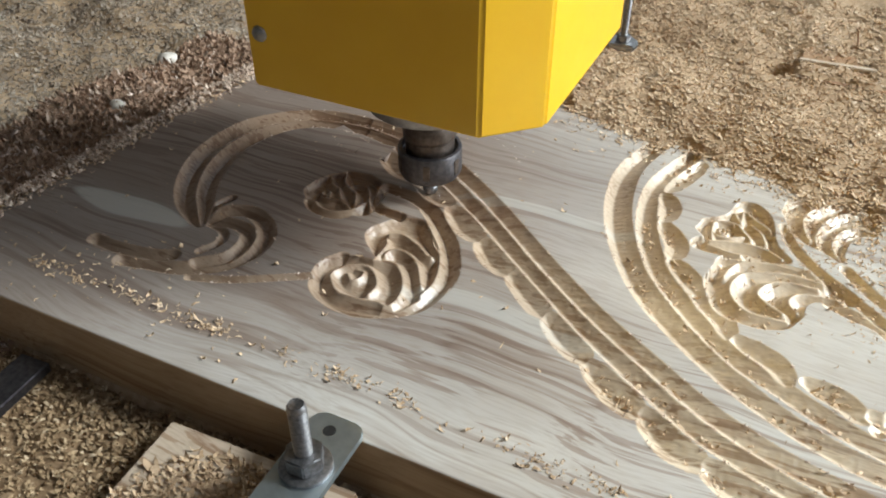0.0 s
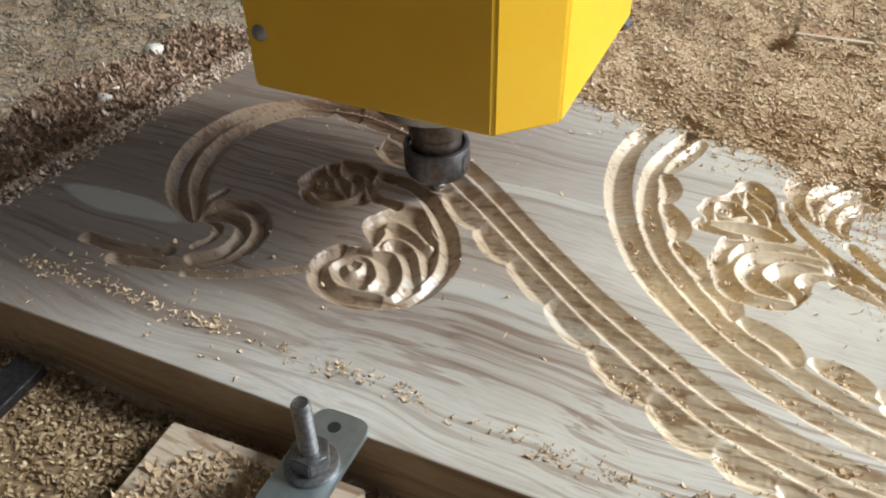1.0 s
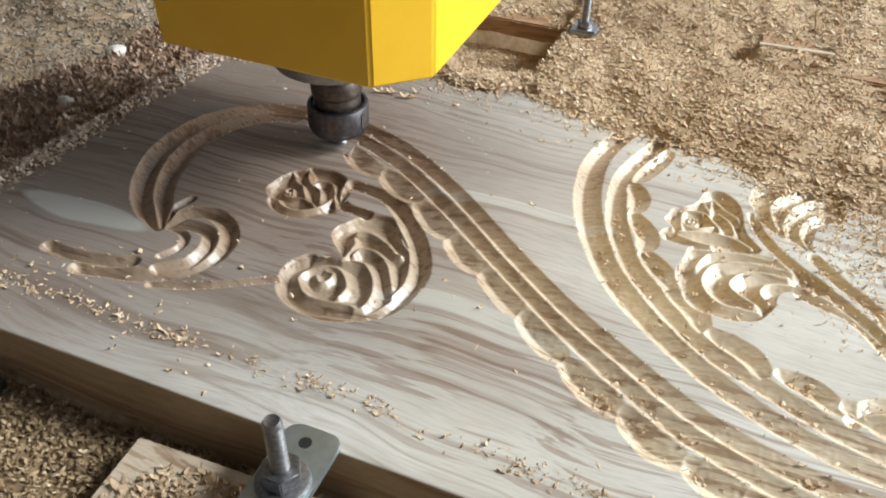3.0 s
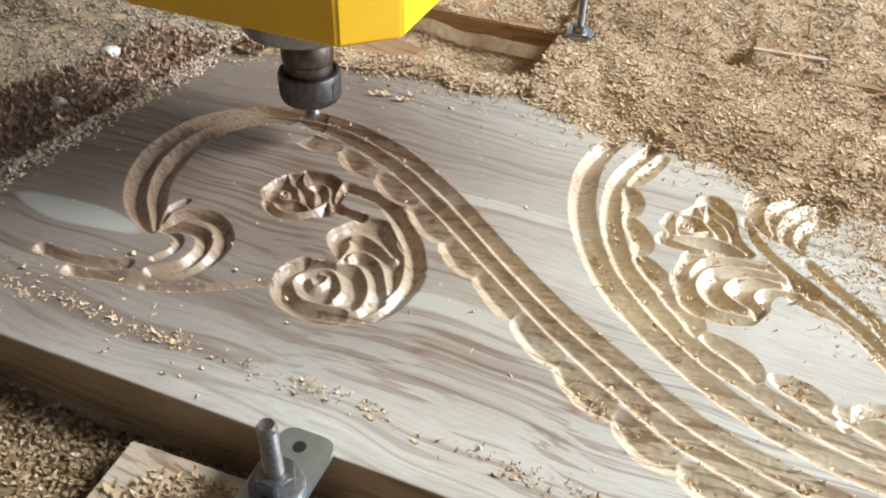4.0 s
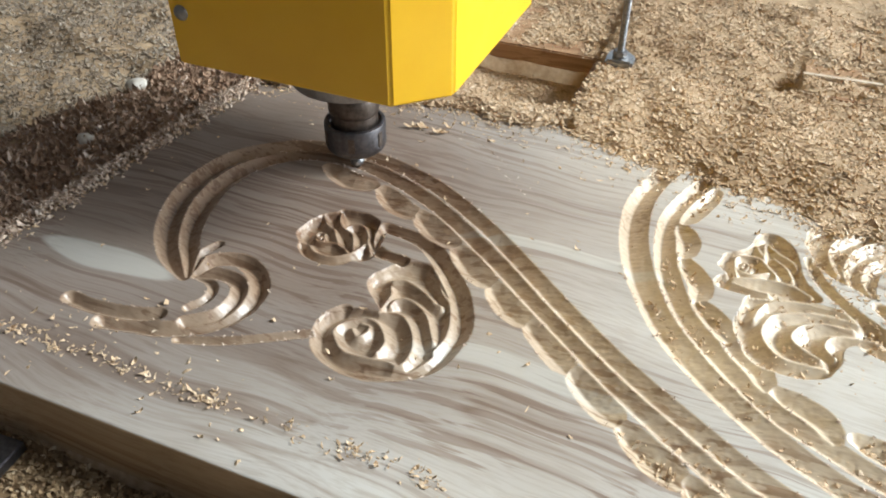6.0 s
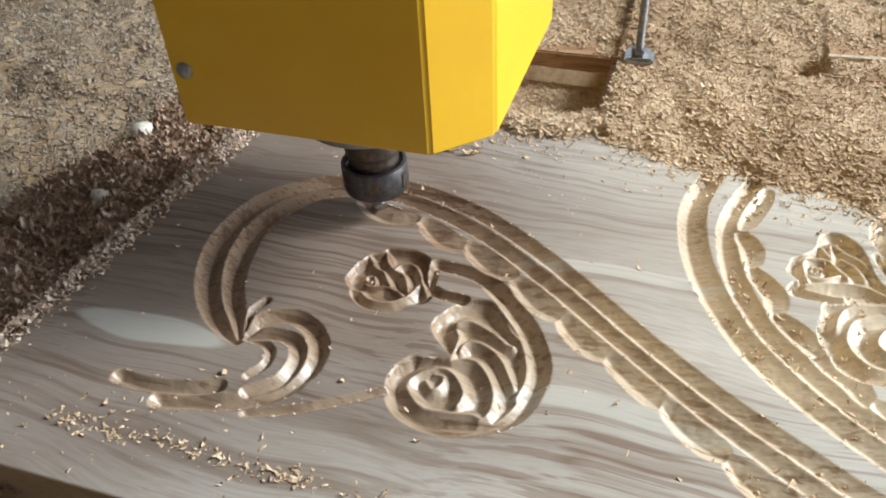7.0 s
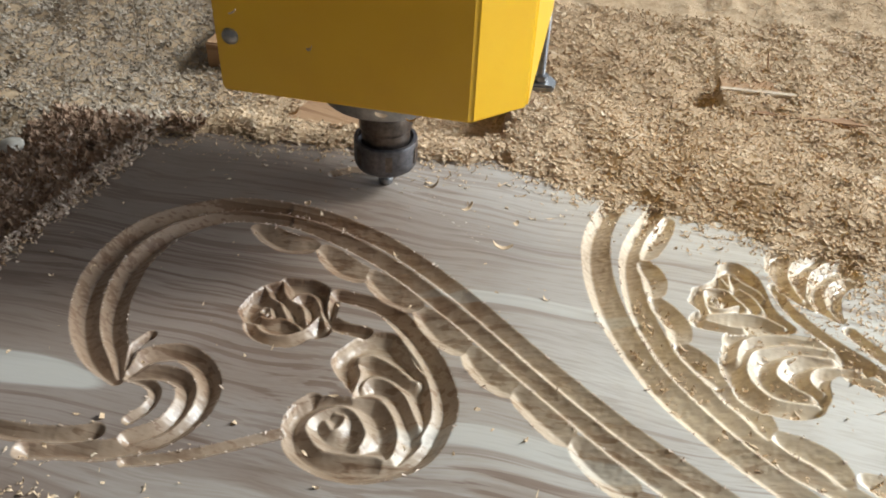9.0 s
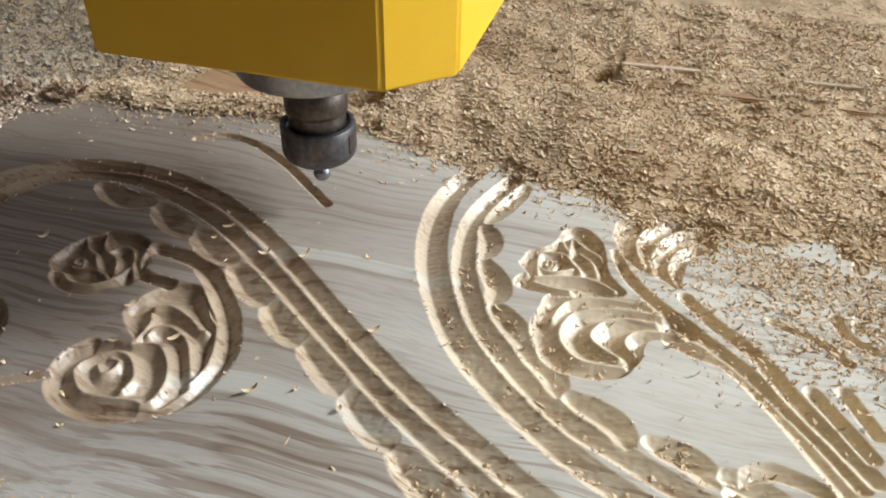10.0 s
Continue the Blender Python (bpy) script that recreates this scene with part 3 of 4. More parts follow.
def heap_height(X, Y):
    """Height of the sawdust in metres over places in metres."""
    n = 0.0035 * value_noise(X * 22, Y * 22, 11) + 0.002 * value_noise(X * 70, Y * 70, 12)
    over = Y - edge(X)
    # behind the board: a bank against its edge, a pit, then the covered planks
    ramp_up = np.clip(over / 0.05, 0, 1)
    bank = TOP - 0.001 + 0.009 * ramp_up
    pit = np.where(over < 0.035, TOP + 0.004 - 0.20 * np.abs(over - 0.012), 0.006)
    bank = bank - 0.014 * np.exp(-((X + 0.006) / 0.012) ** 2 - ((Y - 0.468) / 0.014) ** 2)
    bank = np.where((X > 0.0095) & (Y > 0.458), TOP + 0.0105, bank)
    high = X > -0.147
    z = np.where(high, bank + 0.012 * np.clip((Y - 0.5) / 0.4, 0, 1), np.where(Y < 0.466, np.maximum(pit, 0.006), TOP + 0.002))
    # left of the slanting end
    out = (LEFT0 + LEFTK * Y * 1000) / 1000 - X
    fall = np.clip((out - 0.09 - 0.012 * value_noise(X * 26, Y * 26, 18)) / 0.03, 0, 1)
    left = 0.026 - 0.024 * fall * fall * (3 - 2 * fall) + 0.0025 * value_noise(X * 45, Y * 45, 19)
    z = np.where((out > 0) & (Y < 0.335), left, z)
    blend = np.clip((Y - 0.335) / 0.05, 0, 1)
    z = np.where((X < -0.39) & (Y >= 0.335), left * (1 - blend) + 0.008 * blend, z)
    # before the board
    near = -0.010 - 0.006 * np.clip(1 + Y / 0.02, 0, 1) + 0.006 * np.clip((-Y - 0.03) / 0.1, 0, 1)
    z = np.where(Y < -0.001, near, z)
    return z + n * np.where((Y > 0) & (over < 0.01), 0.4, 1.0)


def chips_mesh(name, x, y, z, size, mat, seed, tilt=0.6, curl=1.0):
    """Many small curled shavings at the given places."""
    rng = np.random.RandomState(seed)
    n = len(x)
    length = size * (0.45 + 1.5 * rng.rand(n) ** 1.6)
    width = length * (0.12 + 0.26 * rng.rand(n))
    bend = curl * (rng.rand(n) * 2.0 + 0.3) * np.sign(rng.rand(n) - 0.4)
    t = np.linspace(-0.5, 0.5, 4)
    ang = bend[:, None] * t[None, :] * 2
    rad = length / np.maximum(np.abs(bend) * 2, 0.2) * np.sign(bend)
    px = rad[:, None] * np.sin(ang)
    pz = rad[:, None] * (np.cos(ang) - 1)
    taper = np.array([0.15, 1.0, 0.85, 0.08])
    co = np.zeros((n, 4, 2, 3))
    co[..., 0] = px[:, :, None]
    co[..., 2] = pz[:, :, None]
    co[:, :, 0, 1], co[:, :, 1, 1] = -0.5 * width[:, None] * taper, 0.5 * width[:, None] * taper
    co[:, :, 1, 2] += (curl * width * (rng.rand(n) - 0.5))[:, None] * np.array([2.0, 0.7, -0.7, -2.0])
    a, b, c = rng.rand(n) * 2 * np.pi, (rng.rand(n) - 0.5) * 2 * tilt, (rng.rand(n) - 0.5) * 2 * tilt
    ca, sa, cb, sb, cc, sc = np.cos(a), np.sin(a), np.cos(b), np.sin(b), np.cos(c), np.sin(c)
    e = lambda v: v[:, None, None]
    X, Y, Z = co[..., 0], co[..., 1], co[..., 2]
    Y, Z = e(cc) * Y - e(sc) * Z, e(sc) * Y + e(cc) * Z
    X, Z = e(cb) * X + e(sb) * Z, -e(sb) * X + e(cb) * Z
    X, Y = e(ca) * X - e(sa) * Y, e(sa) * X + e(ca) * Y
    co = np.stack([X + e(x), Y + e(y), Z + e(z)], -1).reshape(-1, 3)
    base = np.arange(n)[:, None, None] * 8
    k = np.array([[0, 1, 3, 2], [2, 3, 5, 4], [4, 5, 7, 6]])
    return raw_mesh(name, co, (base + k[None]).reshape(-1, 4), mat, False)


def scatter(name, label, x0, x1, y0, y1, per_m2, size, seed, keep=None, lift=0.0005, height=heap_height, tilt=0.42, mat=None, curl=1.0):
    rng = np.random.RandomState(seed)
    n = int((x1 - x0) * (y1 - y0) * per_m2)
    x, y = x0 + (x1 - x0) * rng.rand(n), y0 + (y1 - y0) * rng.rand(n)
    if keep is not None:
        m = rng.rand(n) < keep(x, y)
        x, y = x[m], y[m]
    z = height(x, y) + lift + rng.rand(len(x)) * size * 0.22
    ob = new(name, chips_mesh(name, x, y, z, size, mat or CHIPS, seed, tilt, curl))
    return tagged(ob, label, "wood shavings", kind="stuff")


xs = np.concatenate([np.linspace(-1.3, -0.8, 20), np.arange(-0.79, 0.75, 0.004), np.linspace(0.76, 1.3, 20)])
ys = np.concatenate([np.linspace(-0.7, -0.2, 20), np.arange(-0.19, 1.0, 0.004), np.linspace(1.01, 1.9, 30)])
GX, GY = np.meshgrid(xs, ys)


def on_board(X, Y):
    return (X * 1000 > LEFT0 + LEFTK * Y * 1000 + 1) & (X < 0.519) & (Y > 0.0) & (Y < edge(X))


zz = np.where(on_board(GX, GY), BED + 0.002, heap_height(GX, GY))
cut = int(np.searchsorted(ys, -0.002))
ground = new("ground", grid_mesh("ground", xs, ys[cut:], zz[cut:], HEAP))
tagged(ground, "tan sawdust spread thickly over the machine table", "ground", kind="structure")
# a darker brown sheet than the sawdust behind it
ground_near = new("ground_near", grid_mesh("ground_near", xs, ys[:cut + 1], zz[:cut + 1], BROWN_HEAP))
tagged(ground_near, "brown sawdust in front of the board", "ground", kind="structure")
table = tagged(new("machine_table"), "steel bed of the router under the sawdust", "table")
part("table_top", prism([(-1.3, -0.7), (1.3, -0.7), (1.3, 1.9), (-1.3, 1.9)], BED - 0.045, BED - 0.018, 0.003), GREY_STEEL, table)
for lx in (-1.15, 1.15):
    for ly in (-0.55, 1.75):
        part("leg", prism([(lx - 0.05, ly - 0.05), (lx + 0.05, ly - 0.05), (lx + 0.05, ly + 0.05), (lx - 0.05, ly + 0.05)], -0.80, BED - 0.045, 0.004), GREY_STEEL, table)

clear = lambda x, y: np.where(on_board(x, y), 0.0, 1.0)
scatter("sawdust_bank", "loose curled tan wood shavings heaped behind the board", -0.39, 0.62, 0.26, 0.62, 300000, 0.0048, 31, clear, 0.0, tilt=0.22, curl=0.6)
scatter("sawdust_field", "loose tan wood shavings over the covered planks", -0.62, 0.75, 0.62, 1.05, 105000, 0.0056, 32, None, 0.0, tilt=0.22, curl=0.6)


def drift(x, y):
    """The drift along the slanting end, coloured brown for the shade on it."""
    out = LEFT0 / 1000 + LEFTK * y - x
    return clear(x, y) * np.clip((0.112 + 0.012 * value_noise(x * 26, y * 26, 18) - out) / 0.02, 0, 1) * np.clip((0.345 - y) / 0.02, 0, 1)


scatter("sawdust_drift", "loose pinkish wood shavings beside the board's end, browned to show shade", -0.60, -0.36, -0.10, 0.36, 330000, 0.0080, 33, drift, tilt=0.65, mat=SHADED_DRIFT_CHIPS)
scatter("pale_dust", "pale fine shavings over the table beside the drift", -0.85, -0.36, -0.10, 0.62, 170000, 0.0056, 43, lambda x, y: clear(x, y) * (1 - drift(x, y)), 0.0, tilt=0.32, mat=GREY_CHIPS, curl=0.75)
scatter("sawdust_floor", "loose tan wood shavings before the board", -0.42, 0.10, -0.13, -0.002, 150000, 0.0095, 34, clear, tilt=0.7, mat=BROWN_CHIPS)


def carved_floor(x, y):
    """Height of the carved face."""
    i = np.clip(((x * 1000 + 440) / 0.8).astype(int), 0, COARSE.shape[1] - 1)
    j = np.clip((y * 1000 / 0.8).astype(int), 0, COARSE.shape[0] - 1)
    return TOP + COARSE[j, i] / 1000


COARSE = carve(np.arange(-440, 200, 0.8), np.arange(0, 340, 0.8))


def on_top(x, y):
    return np.full(x.shape, TOP)


def litter(x, y):
    """How thickly fine shavings lie on the board's face."""
    line = np.exp(-((y - 0.026 + 0.02 * x + 0.004 * value_noise(x * 40, x * 0, 8)) / 0.004) ** 2) * (x > -0.40) * (0.5 + 0.45 * value_noise(x * 70, x * 0, 7))
    rim = np.exp(-((x - (LEFT0 / 1000 + LEFTK * y)) / 0.006) ** 2) * 0.9
    fringe = np.exp(-np.clip(edge(x) - y, 0, 1) / 0.010) * 0.8
    right = np.clip((x - 0.03) / 0.12, 0, 1) * np.clip((y - 0.16) / 0.15, 0, 1) * (0.7 + 0.6 * value_noise(x * 35, y * 35, 6))
    near_left = (x < -0.22) * (y < 0.06) * 0.02
    inside = (y < edge(x)) & (x * 1000 > LEFT0 + LEFTK * y * 1000) & (y > 0.002)
    return np.clip(line + rim + fringe + right + near_left + 0.003, 0, 1) * inside


def stray(x, y):
    """Where single large curls lie."""
    inside = (y < edge(x)) & (x * 1000 > LEFT0 + LEFTK * y * 1000 + 4) & (y > 0.004)
    return inside * np.clip(0.05 + 0.4 * (x < -0.2) * (y < 0.05) + 0.5 * (x > 0.02) * (y > 0.12), 0, 1)


scatter("loose_shavings", "fine stray shavings on the face of the board", -0.44, 0.50, 0.0, 0.36, 300000, 0.0034, 35, litter, 0.0001, on_top, 0.3)
scatter("dust_film", "thin film of tan dust and crumbs over the finished carving", 0.0, 0.32, 0.14, 0.34, 650000, 0.0030, 44, lambda x, y: (y < edge(x)) * np.clip((x - 0.01) / 0.14, 0, 1) * np.clip((y - 0.15) / 0.12, 0, 1) * np.clip(0.45 + 0.6 * value_noise(x * 28, y * 28, 45), 0, 1), 0.0, carved_floor, 0.25, curl=0.6)
scatter("curled_shavings", "a few larger pale curls lying on the board", -0.43, 0.30, 0.0, 0.34, 1900, 0.0048, 36, stray, 0.0008, on_top, 0.95)


def rim_bank(x, y):
    d = x - (LEFT0 / 1000 + LEFTK * y)
    return np.exp(-((d + 0.002) / 0.007) ** 2) * (y > 0.0) * (y < 0.325) * np.clip(0.75 + 0.4 * value_noise(y * 70, y * 0, 15), 0, 1)


scatter("rim_shavings", "a fluffy bank of shavings along the board's end", -0.46, -0.37, 0.0, 0.33, 520000, 0.0052, 38, rim_bank, 0.0006, lambda x, y: TOP + 0.003 * np.exp(-((LEFT0 / 1000 + LEFTK * y - x - 0.003) / 0.005) ** 2) - 0.2 * np.clip(LEFT0 / 1000 + LEFTK * y - x - 0.004, 0, 0.02), 0.8, RIM_CHIPS)


def build_fibres():
    """Torn fibres standing along the lips of the cuts."""
    rng = np.random.RandomState(51)
    px, py = [], []
    for line, widths, depths, skew in CUTS:
        n = max(2, len(line) // 3)
        i = rng.randint(1, len(line) - 1, n)
        way = line[i + 1] - line[i - 1]
        way /= np.maximum(np.linalg.norm(way, axis=1), 1e-6)[:, None]
        sgn = np.where(rng.rand(n) < 0.6, -1, 1) * (widths[i] * (0.97 + 0.06 * rng.rand(n)))
        px.append(line[i, 0] - way[:, 1] * sgn)
        py.append(line[i, 1] + way[:, 0] * sgn)
    x, y = np.concatenate(px) / 1000, np.concatenate(py) / 1000
    keep = (y < edge(x)) & (carved_floor(x, y) > TOP - 0.0012)
    x, y = x[keep], y[keep]
    ob = new("torn_fibres", chips_mesh("torn_fibres", x, y, np.full(len(x), TOP + 0.0003), 0.0018, RIM_CHIPS, 52, 0.4, 0.6))
    tagged(ob, "pale torn fibres along the lips of the cuts", "wood fibres", kind="stuff")


build_fibres()


def in_grooves(x, y):
    return (carved_floor(x, y) < TOP - 0.0025) * np.clip(0.35 + 0.5 * value_noise(x * 60, y * 60, 14), 0, 1)


scatter("groove_shavings", "tan shavings caught in the carved grooves", -0.05, 0.19, 0.04, 0.32, 170000, 0.0042, 37, in_grooves, 0.0003, carved_floor, 0.5)


# ---- the machine head ----
def build_head():
    head = tagged(new("router_head"), "yellow painted spindle cover with black collet nut and cutter", "router")
    # the cover: a tall box with bevelled front corners, open below
    plan = [(-0.069, -0.0765), (0.0656, -0.0765), (0.0913, -0.0515), (0.0913, 0.085), (-0.069, 0.085)]
    bm = prism(plan, 0.0985, 0.42)
    bmesh.ops.delete(bm, geom=[f for f in bm.faces if abs(f.normal.z) > 0.9 and f.calc_center_median().z < 0.2], context="FACES")
    bmesh.ops.bevel(bm, geom=[e for e in bm.edges if len(e.link_faces) == 2], offset=0.0016, segments=3, affect="EDGES")
    cover = part("cover", bm, PAINT, head, "bright yellow sheet-metal cover")
    sol = cover.modifiers.new("thickness", "SOLIDIFY")
    sol.thickness, sol.offset = 0.002, -1
    # a domed screw on the front
    bm = turned([(0.0, 0.0022), (0.0022, 0.0019), (0.0040, 0.0008), (0.0045, -0.0004)], 24)
    s = part("screw", bm, GREY_STEEL, cover, "steel screw head")
    s.matrix_local = pose(-0.0605, -0.0768, 0.130, 90)
    part("spindle_body", turned([(0.0, 0.068), (0.030, 0.068), (0.0385, 0.0695), (0.040, 0.072), (0.040, 0.30), (0.0, 0.30)], 64), GREY_STEEL, head, "grey steel spindle housing")
    nose = part("spindle_nose", turned([(0.0, 0.03), (0.0155, 0.03), (0.0158, 0.0440), (0.0166, 0.0450), (0.0170, 0.0470), (0.0170, 0.0560), (0.0163, 0.0570), (0.0163, 0.0725)], 56), NOSE_STEEL, head, "brownish steel spindle nose")
    nut = part("collet_nut", turned([(0.0, 0.0150), (0.0120, 0.0150), (0.0165, 0.0158), (0.0192, 0.0178), (0.0203, 0.0200), (0.0206, 0.0220), (0.0206, 0.0358), (0.0201, 0.0370), (0.0190, 0.0374), (0.0178, 0.0374), (0.0174, 0.0366), (0.0172, 0.0350), (0.0155, 0.0345)], 64), BLACK_STEEL, head, "round black steel collet nut")
    for k in range(6):
        notch = part("notch", prism([(-0.0022, -0.0012), (0.0022, -0.0012), (0.0022, 0.0012), (-0.0022, 0.0012)], 0.0225, 0.0335, 0.0004), NOSE_STEEL, nut)
        notch.matrix_local = pose(0, 0, 0, 0, 0, 60 * k + 20) @ pose(0, -0.0198, 0)
    ball = [(0.0050 * math.sin(radians(a)), 0.0046 - 0.0050 * math.cos(radians(a))) for a in range(0, 141, 14)]
    part("cutter", turned(ball + [(0.0030, 0.0088), (0.003, 0.024)], 28), BOLT_STEEL, head, "small round-nosed carbide cutter")
    return head


head = build_head()


# ---- clamps and blocks round the board ----
def box_block(name, x0, x1, y0, y1, z0, z1, mat, label, category, turn=0.0, bevel=0.0012):
    cx, cy = (x0 + x1) / 2, (y0 + y1) / 2
    ob = part(name, prism([(x0 - cx, y0 - cy), (x1 - cx, y0 - cy), (x1 - cx, y1 - cy), (x0 - cx, y1 - cy)], 0, z1 - z0, bevel), mat, smooth=False)
    ob.matrix_world = pose(cx, cy, z0, 0, 0, turn)
    return tagged(ob, label, category)


def hexagon(r, z0, z1):
    return prism([(r * math.cos(k * math.pi / 3), r * math.sin(k * math.pi / 3)) for k in range(6)], z0, z1, 0.0006)


def threaded(radius, z0, z1, pitch=0.0015):
    profile, z = [(0.0, z0), (radius, z0)], z0
    while z < z1 - 2 * pitch:
        profile += [(radius, z + 0.1 * pitch), (radius * 0.90, z + 0.5 * pitch), (radius, z + 0.9 * pitch)]
        z += pitch
    return turned(profile + [(radius * 0.98, z1 - pitch), (radius * 0.8, z1), (radius * 0.5, z1 - 0.0005), (0.0, z1 - 0.0005)], 28)


def build_clamp():
    clamp = tagged(new("hold_down_clamp"), "zinc plate clamp with bolt, washer and nut on the board's edge", "clamp")
    clamp.matrix_world = pose(-0.1365, -0.0265, TOP + 0.0014)
    r, pts = 0.006, []
    for cx, cy, a0 in ((0.0135 - r, 0.0305 - r, 0), (-0.0135 + r, 0.0305 - r, 90), (-0.0135 + 0.002, -0.075, 180), (0.0135 - 0.002, -0.075, 270)):
        q = r if cy > 0 else 0.002
        pts += [(cx + q * math.cos(radians(a0 + 15 * k)), cy + q * math.sin(radians(a0 + 15 * k))) for k in range(7)]
    plate = part("plate", prism(pts, 0, 0.0034, 0.0005), ZINC, clamp, "blue-grey zinc plate with a drilled hole")
    # a black disc on top of the plate paints the darkness inside the hole
    part("hole", turned([(0.0, 0.00352), (0.0030, 0.00352), (0.0031, 0.0034)], 24), HOLE_SHADE, plate).matrix_local = pose(-0.0015, 0.0215, 0)
    part("washer", turned([(0.006, 0.0034), (0.0118, 0.0034), (0.0122, 0.0038), (0.0120, 0.0056), (0.0112, 0.0060), (0.006, 0.0060)], 40), BOLT_STEEL, clamp)
    part("nut", hexagon(0.0092, 0.006, 0.0145), BOLT_STEEL, clamp)
    part("bolt", threaded(0.0042, -0.03, 0.0450), BOLT_STEEL, clamp, "grey steel threaded bolt")
    return clamp


build_clamp()
box_block("packing_block", -0.225, -0.118, -0.125, -0.0145, BED - 0.008, 0.0085, PALE_BLOCK, "rough wooden packing block half buried in shavings", "block", 2.0)
scatter("block_shavings", "loose shavings on the packing block", -0.222, -0.12, -0.12, -0.022, 260000, 0.0062, 41, lambda x, y: np.clip(((x + 0.225) - (0.018 + 0.6 * (y + 0.0145))) / 0.02 - 0.2 + 0.4 * value_noise(x * 90, y * 90, 9), 0, 1), 0.0002, lambda x, y: np.full(x.shape, 0.0088), 0.4)
strip = box_block("steel_strip", -0.338, -0.318, -0.16, -0.010, -0.006, 0.0005, BLACK_STEEL, "dark blue-grey steel strip lying in the shavings", "steel strip", 3.0, 0.0006)

far_clamp = tagged(new("hold_down_clamp"), "grey steel clamp foot with a tall bolt on a plank", "clamp")
far_clamp.matrix_world = pose(-0.132, 0.458, TOP + 0.004, 0, 0, 10)
part("foot", prism([(-0.012, -0.009), (0.010, -0.011), (0.013, 0.003), (0.006, 0.013), (-0.009, 0.011)], -0.002, 0.006, 0.0015), GREY_STEEL, far_clamp)
part("nut", hexagon(0.0062, 0.006, 0.0115), BOLT_STEEL, far_clamp)
part("bolt", threaded(0.0031, 0.0, 0.085), BOLT_STEEL, far_clamp)

box_block("plank", -0.42, -0.104, 0.464, 0.575, BED, TOP + 0.001, ROUGH_WOOD, "brown wooden plank strewn with shavings", "plank")
box_block("plank", -0.1525, 0.04, 0.378, 0.4625, BED, TOP + 0.0005, ROUGH_WOOD, "brown wooden plank buried in shavings", "plank")
box_block("plank", 0.008, 0.52, 0.456, 0.60, BED, TOP + 0.0095, ROUGH_WOOD, "brown wooden plank strewn with shavings", "plank", 1.5)
box_block("batten", 0.0075, 0.40, 0.489, 0.494, TOP + 0.009, TOP + 0.0125, PALE_BLOCK, "thin pale batten along a plank", "batten", 3.0, 0.0006)
box_block("wooden_block", -0.312, -0.255, 0.356, 0.412, BED, 0.0235, ROUGH_WOOD, "small wooden block behind the board", "block", -14.0)


def build_lump(x, y, z, size, seed):
    bm = bmesh.new()
    bmesh.ops.create_icosphere(bm, subdivisions=3, radius=size)
    for v in bm.verts:
        v.co *= 1 + 0.22 * noise.noise(v.co * 130 + Vector((seed, 0, 0)))
        v.co.z *= 0.6
    ob = part("pebble", bm, LUMP)
    ob.matrix_world = pose(x, y, z, 0, 0, 40 * seed)
    tagged(ob, "pale whitish lump lying among the shavings", "pebble", "lumps in the shavings")


build_lump(-0.478, 0.279, 0.0285, 0.0085, 1)
build_lump(-0.457, 0.198, 0.0285, 0.0065, 2)
splinter = part("splinter", turned([(0.0, 0.0), (0.0009, 0.0), (0.0007, 0.010), (0.0, 0.016)], 8), ROUGH_WOOD)
splinter.matrix_world = pose(0.049, 0.528, TOP + 0.012, 0, -14, 0)
tagged(splinter, "thin dark splinter standing up from a plank", "splinter")


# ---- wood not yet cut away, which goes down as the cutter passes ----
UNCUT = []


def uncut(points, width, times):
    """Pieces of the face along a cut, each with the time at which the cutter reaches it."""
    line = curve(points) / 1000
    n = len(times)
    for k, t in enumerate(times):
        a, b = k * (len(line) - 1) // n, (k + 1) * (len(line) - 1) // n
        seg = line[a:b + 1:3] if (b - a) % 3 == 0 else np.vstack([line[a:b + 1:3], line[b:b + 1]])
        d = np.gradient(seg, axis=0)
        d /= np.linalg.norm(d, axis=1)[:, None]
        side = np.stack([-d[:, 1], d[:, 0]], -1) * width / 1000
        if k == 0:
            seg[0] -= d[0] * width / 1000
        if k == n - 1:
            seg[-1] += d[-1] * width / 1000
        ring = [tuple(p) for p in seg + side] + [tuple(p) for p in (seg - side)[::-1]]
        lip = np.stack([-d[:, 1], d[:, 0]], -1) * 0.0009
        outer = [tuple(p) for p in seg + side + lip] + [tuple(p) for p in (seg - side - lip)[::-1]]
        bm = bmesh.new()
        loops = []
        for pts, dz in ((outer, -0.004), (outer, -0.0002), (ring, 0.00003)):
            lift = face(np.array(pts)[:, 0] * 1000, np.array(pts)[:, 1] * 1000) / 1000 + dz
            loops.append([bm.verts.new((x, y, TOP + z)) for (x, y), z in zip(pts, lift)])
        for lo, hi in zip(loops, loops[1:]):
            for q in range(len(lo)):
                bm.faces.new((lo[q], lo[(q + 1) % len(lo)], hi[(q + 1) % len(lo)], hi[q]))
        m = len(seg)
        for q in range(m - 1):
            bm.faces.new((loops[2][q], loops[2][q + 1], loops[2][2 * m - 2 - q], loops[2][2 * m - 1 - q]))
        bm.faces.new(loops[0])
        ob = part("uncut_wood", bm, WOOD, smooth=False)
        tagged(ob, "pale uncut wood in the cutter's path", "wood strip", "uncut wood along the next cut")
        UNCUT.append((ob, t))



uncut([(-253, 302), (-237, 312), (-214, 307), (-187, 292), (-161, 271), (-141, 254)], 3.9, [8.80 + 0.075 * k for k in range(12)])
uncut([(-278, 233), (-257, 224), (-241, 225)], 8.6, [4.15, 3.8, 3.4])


# ---- shavings thrown up as the next cut begins ----
THROWN = []


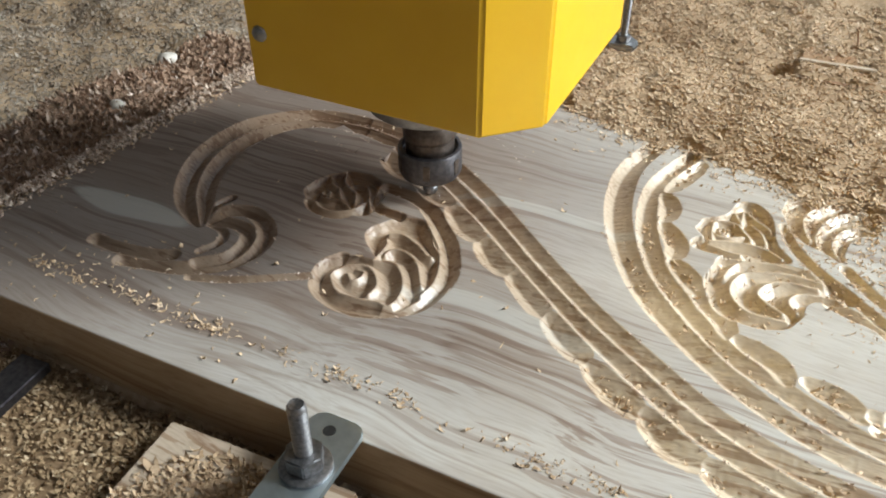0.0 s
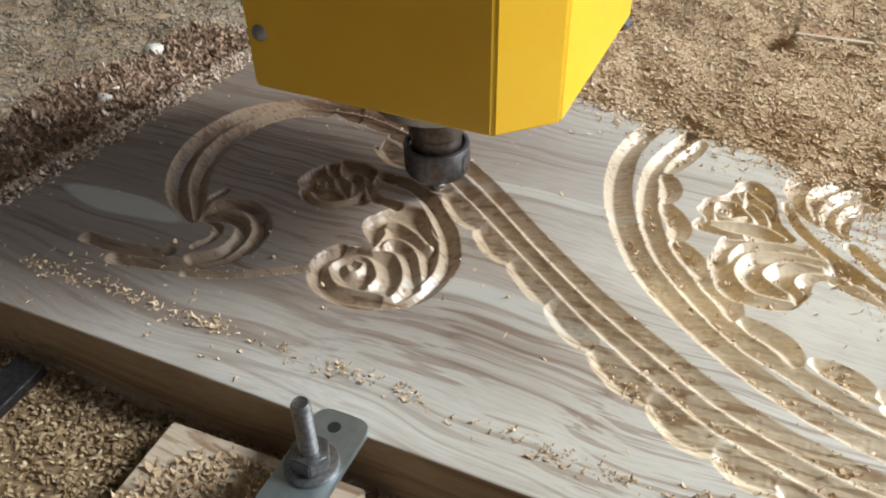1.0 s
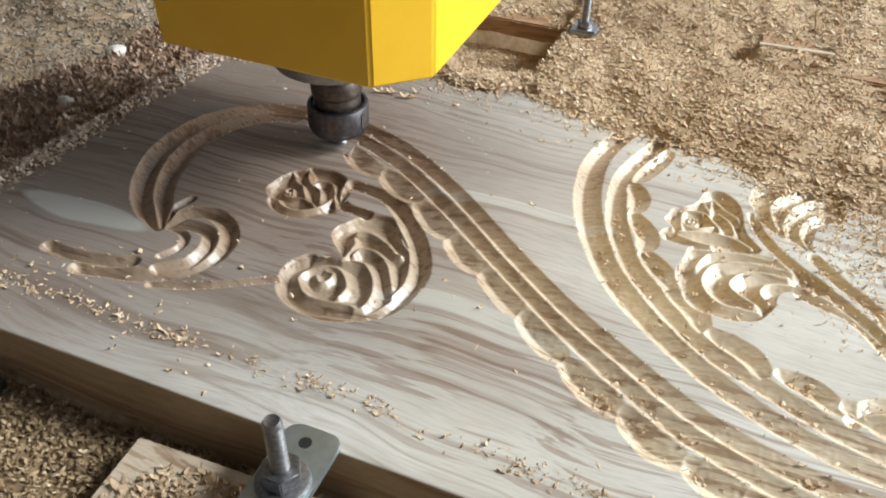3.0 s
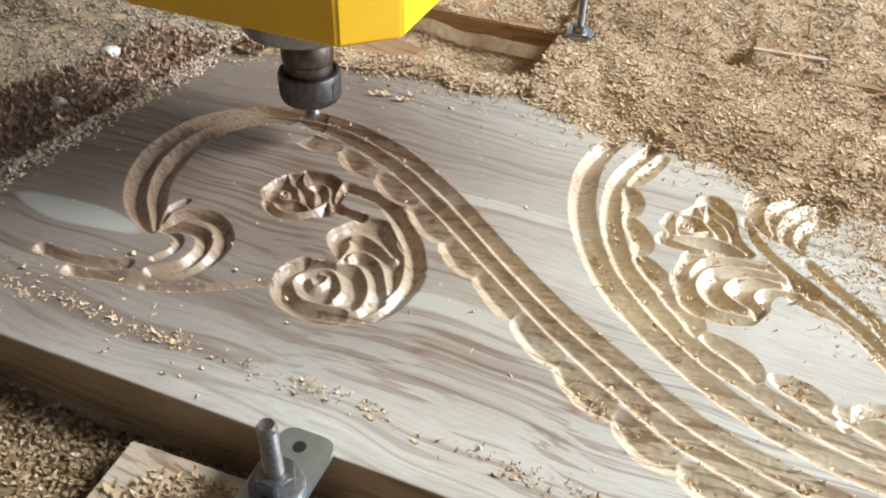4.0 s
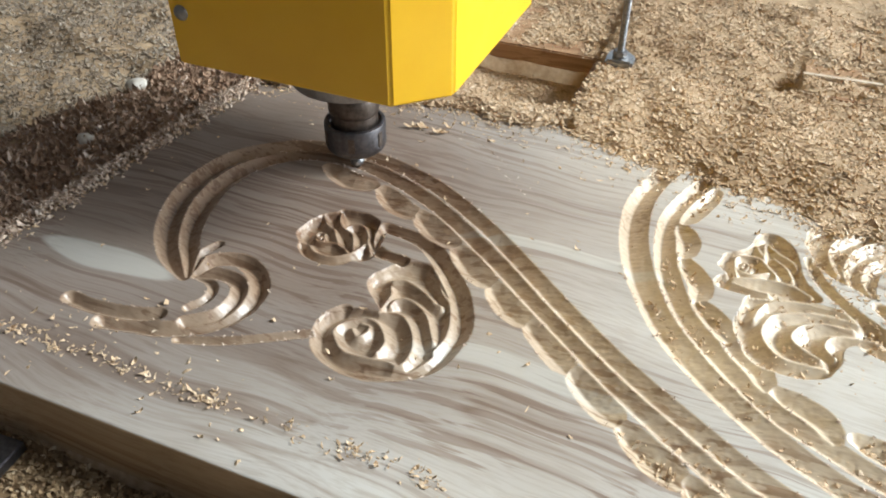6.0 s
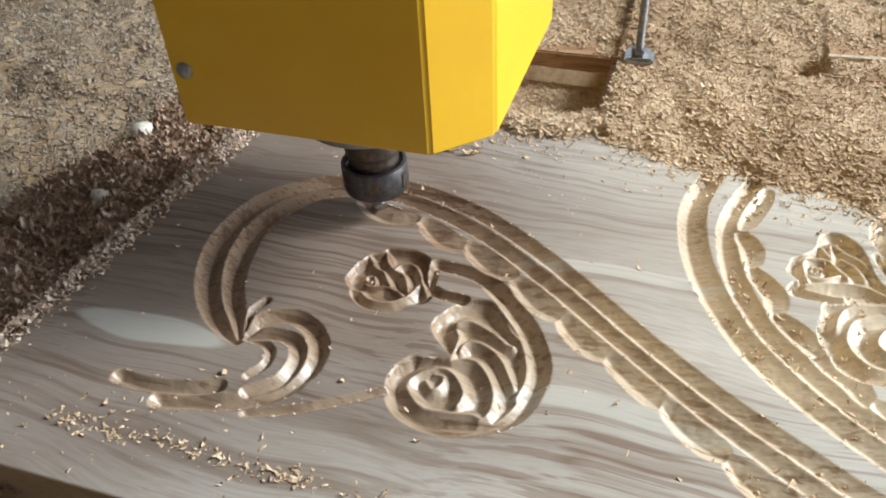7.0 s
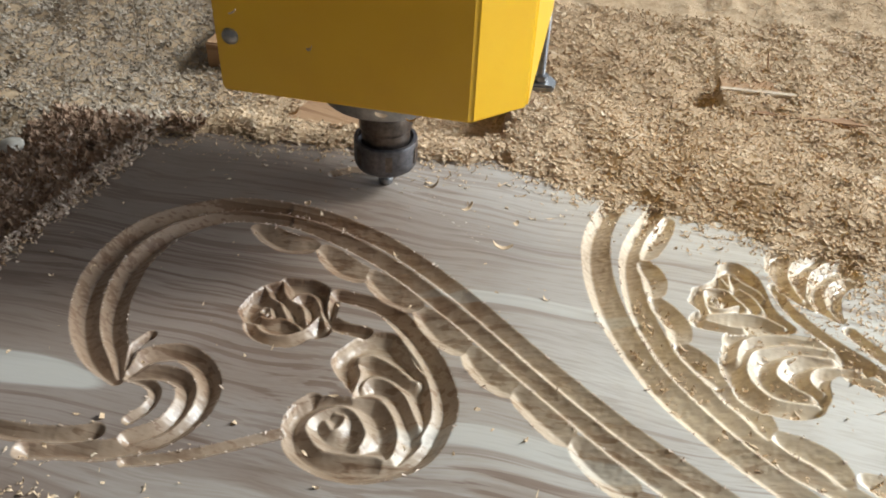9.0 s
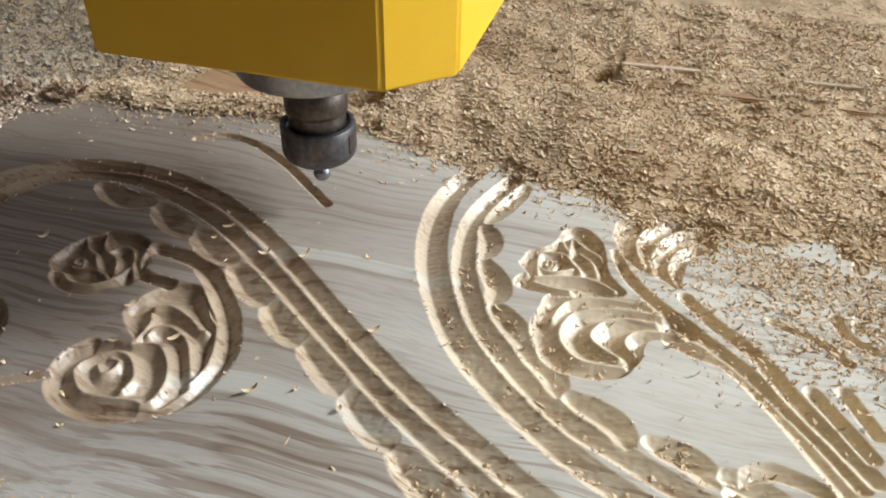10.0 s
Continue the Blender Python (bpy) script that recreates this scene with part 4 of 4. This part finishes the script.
def build_thrown():
    rng = np.random.RandomState(77)
    for k in range(14):
        bm = bmesh.new()
        n, size, bend = 6, 0.004 + 0.006 * rng.rand(), 1.0 + 2.0 * rng.rand()
        rows = []
        for i in range(n):
            a = bend * (i / (n - 1) - 0.5)
            w = 0.0011 * math.sin(math.pi * (0.15 + 0.7 * i / (n - 1)))
            rows.append([bm.verts.new((size / bend * math.sin(a), y, size / bend * (1 - math.cos(a)) + z)) for y, z in ((-w, 0), (w, 0.0003), (w, 0.0006), (-w, 0.0003))])
        for a, b in zip(rows, rows[1:]):
            for i in range(4):
                bm.faces.new((a[i], a[(i + 1) % 4], b[(i + 1) % 4], b[i]))
        bm.faces.new(rows[0])
        bm.faces.new(rows[-1][::-1])
        ob = tagged(part("wood_shaving", bm, CHIPS), "small curled shaving thrown from the cutter", "shaving", "shavings in the air")
        start = Vector((-0.25 + 0.03 * rng.rand(), 0.30 + 0.012 * rng.rand(), TOP + 0.0012))
        end = Vector((-0.30 + 0.26 * rng.rand(), 0.02 + 0.2 * rng.rand(), TOP + 0.0012))
        t0 = 8.72 + 0.25 * rng.rand()
        dur, top = 0.30 + 0.15 * rng.rand(), 0.05 + 0.12 * rng.rand()
        turn = [rng.rand() * 70 - 35 for _ in range(3)]
        rows = [(0.0, pose(*start, 0, 0, turn[2])), (t0, pose(*start, 0, 0, turn[2]))]
        for i in range(1, 6):
            f = i / 6
            p = start.lerp(end, f)
            rows.append((t0 + dur * f, pose(p.x, p.y, p.z + 4 * top * f * (1 - f), turn[0] * 4 * f * (1 - f), turn[1] * 4 * f * (1 - f), turn[2] + 60 * f)))
        rows += [(t0 + dur, pose(*end, 0, 0, turn[2] + 60)), (10.0, pose(*end, 0, 0, turn[2] + 60))]
        THROWN.append((ob, rows))


build_thrown()


# seconds and the cutter's tip
HEAD = [
    (0.0, -0.1876, 0.1992, 0.0259), (0.5, -0.1603, 0.1839, 0.0265), (1.0, -0.1774, 0.1934, 0.0245), (1.5, -0.1909, 0.2057, 0.0264),
    (2.0, -0.1769, 0.2179, 0.0397), (2.5, -0.2309, 0.2282, 0.0448), (3.0, -0.2443, 0.2294, 0.0245), (3.2, -0.2580, 0.2290, 0.0255),
    (4.3, -0.2620, 0.2295, 0.0500), (4.5, -0.2691, 0.2290, 0.0446), (5.0, -0.2642, 0.2459, 0.0274), (6.5, -0.2667, 0.2497, 0.0240),
    (7.0, -0.2673, 0.2317, 0.0290), (7.5, -0.2343, 0.2309, 0.0275), (8.0, -0.2427, 0.2732, 0.0472), (8.5, -0.2427, 0.2837, 0.0400),
    (8.75, -0.2480, 0.2985, 0.0330), (9.0, -0.2166, 0.3020, 0.0285), (9.5, -0.1555, 0.2723, 0.0240), (10.0, -0.1396, 0.2485, 0.0510),
]


def motions():
    walk(head, [(t, pose(x, y, z)) for t, x, y, z in HEAD])
    for ob, rows in THROWN:
        walk(ob, rows)
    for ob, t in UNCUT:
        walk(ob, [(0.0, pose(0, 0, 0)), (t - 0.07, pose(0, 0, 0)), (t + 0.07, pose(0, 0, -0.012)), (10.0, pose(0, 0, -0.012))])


motions()
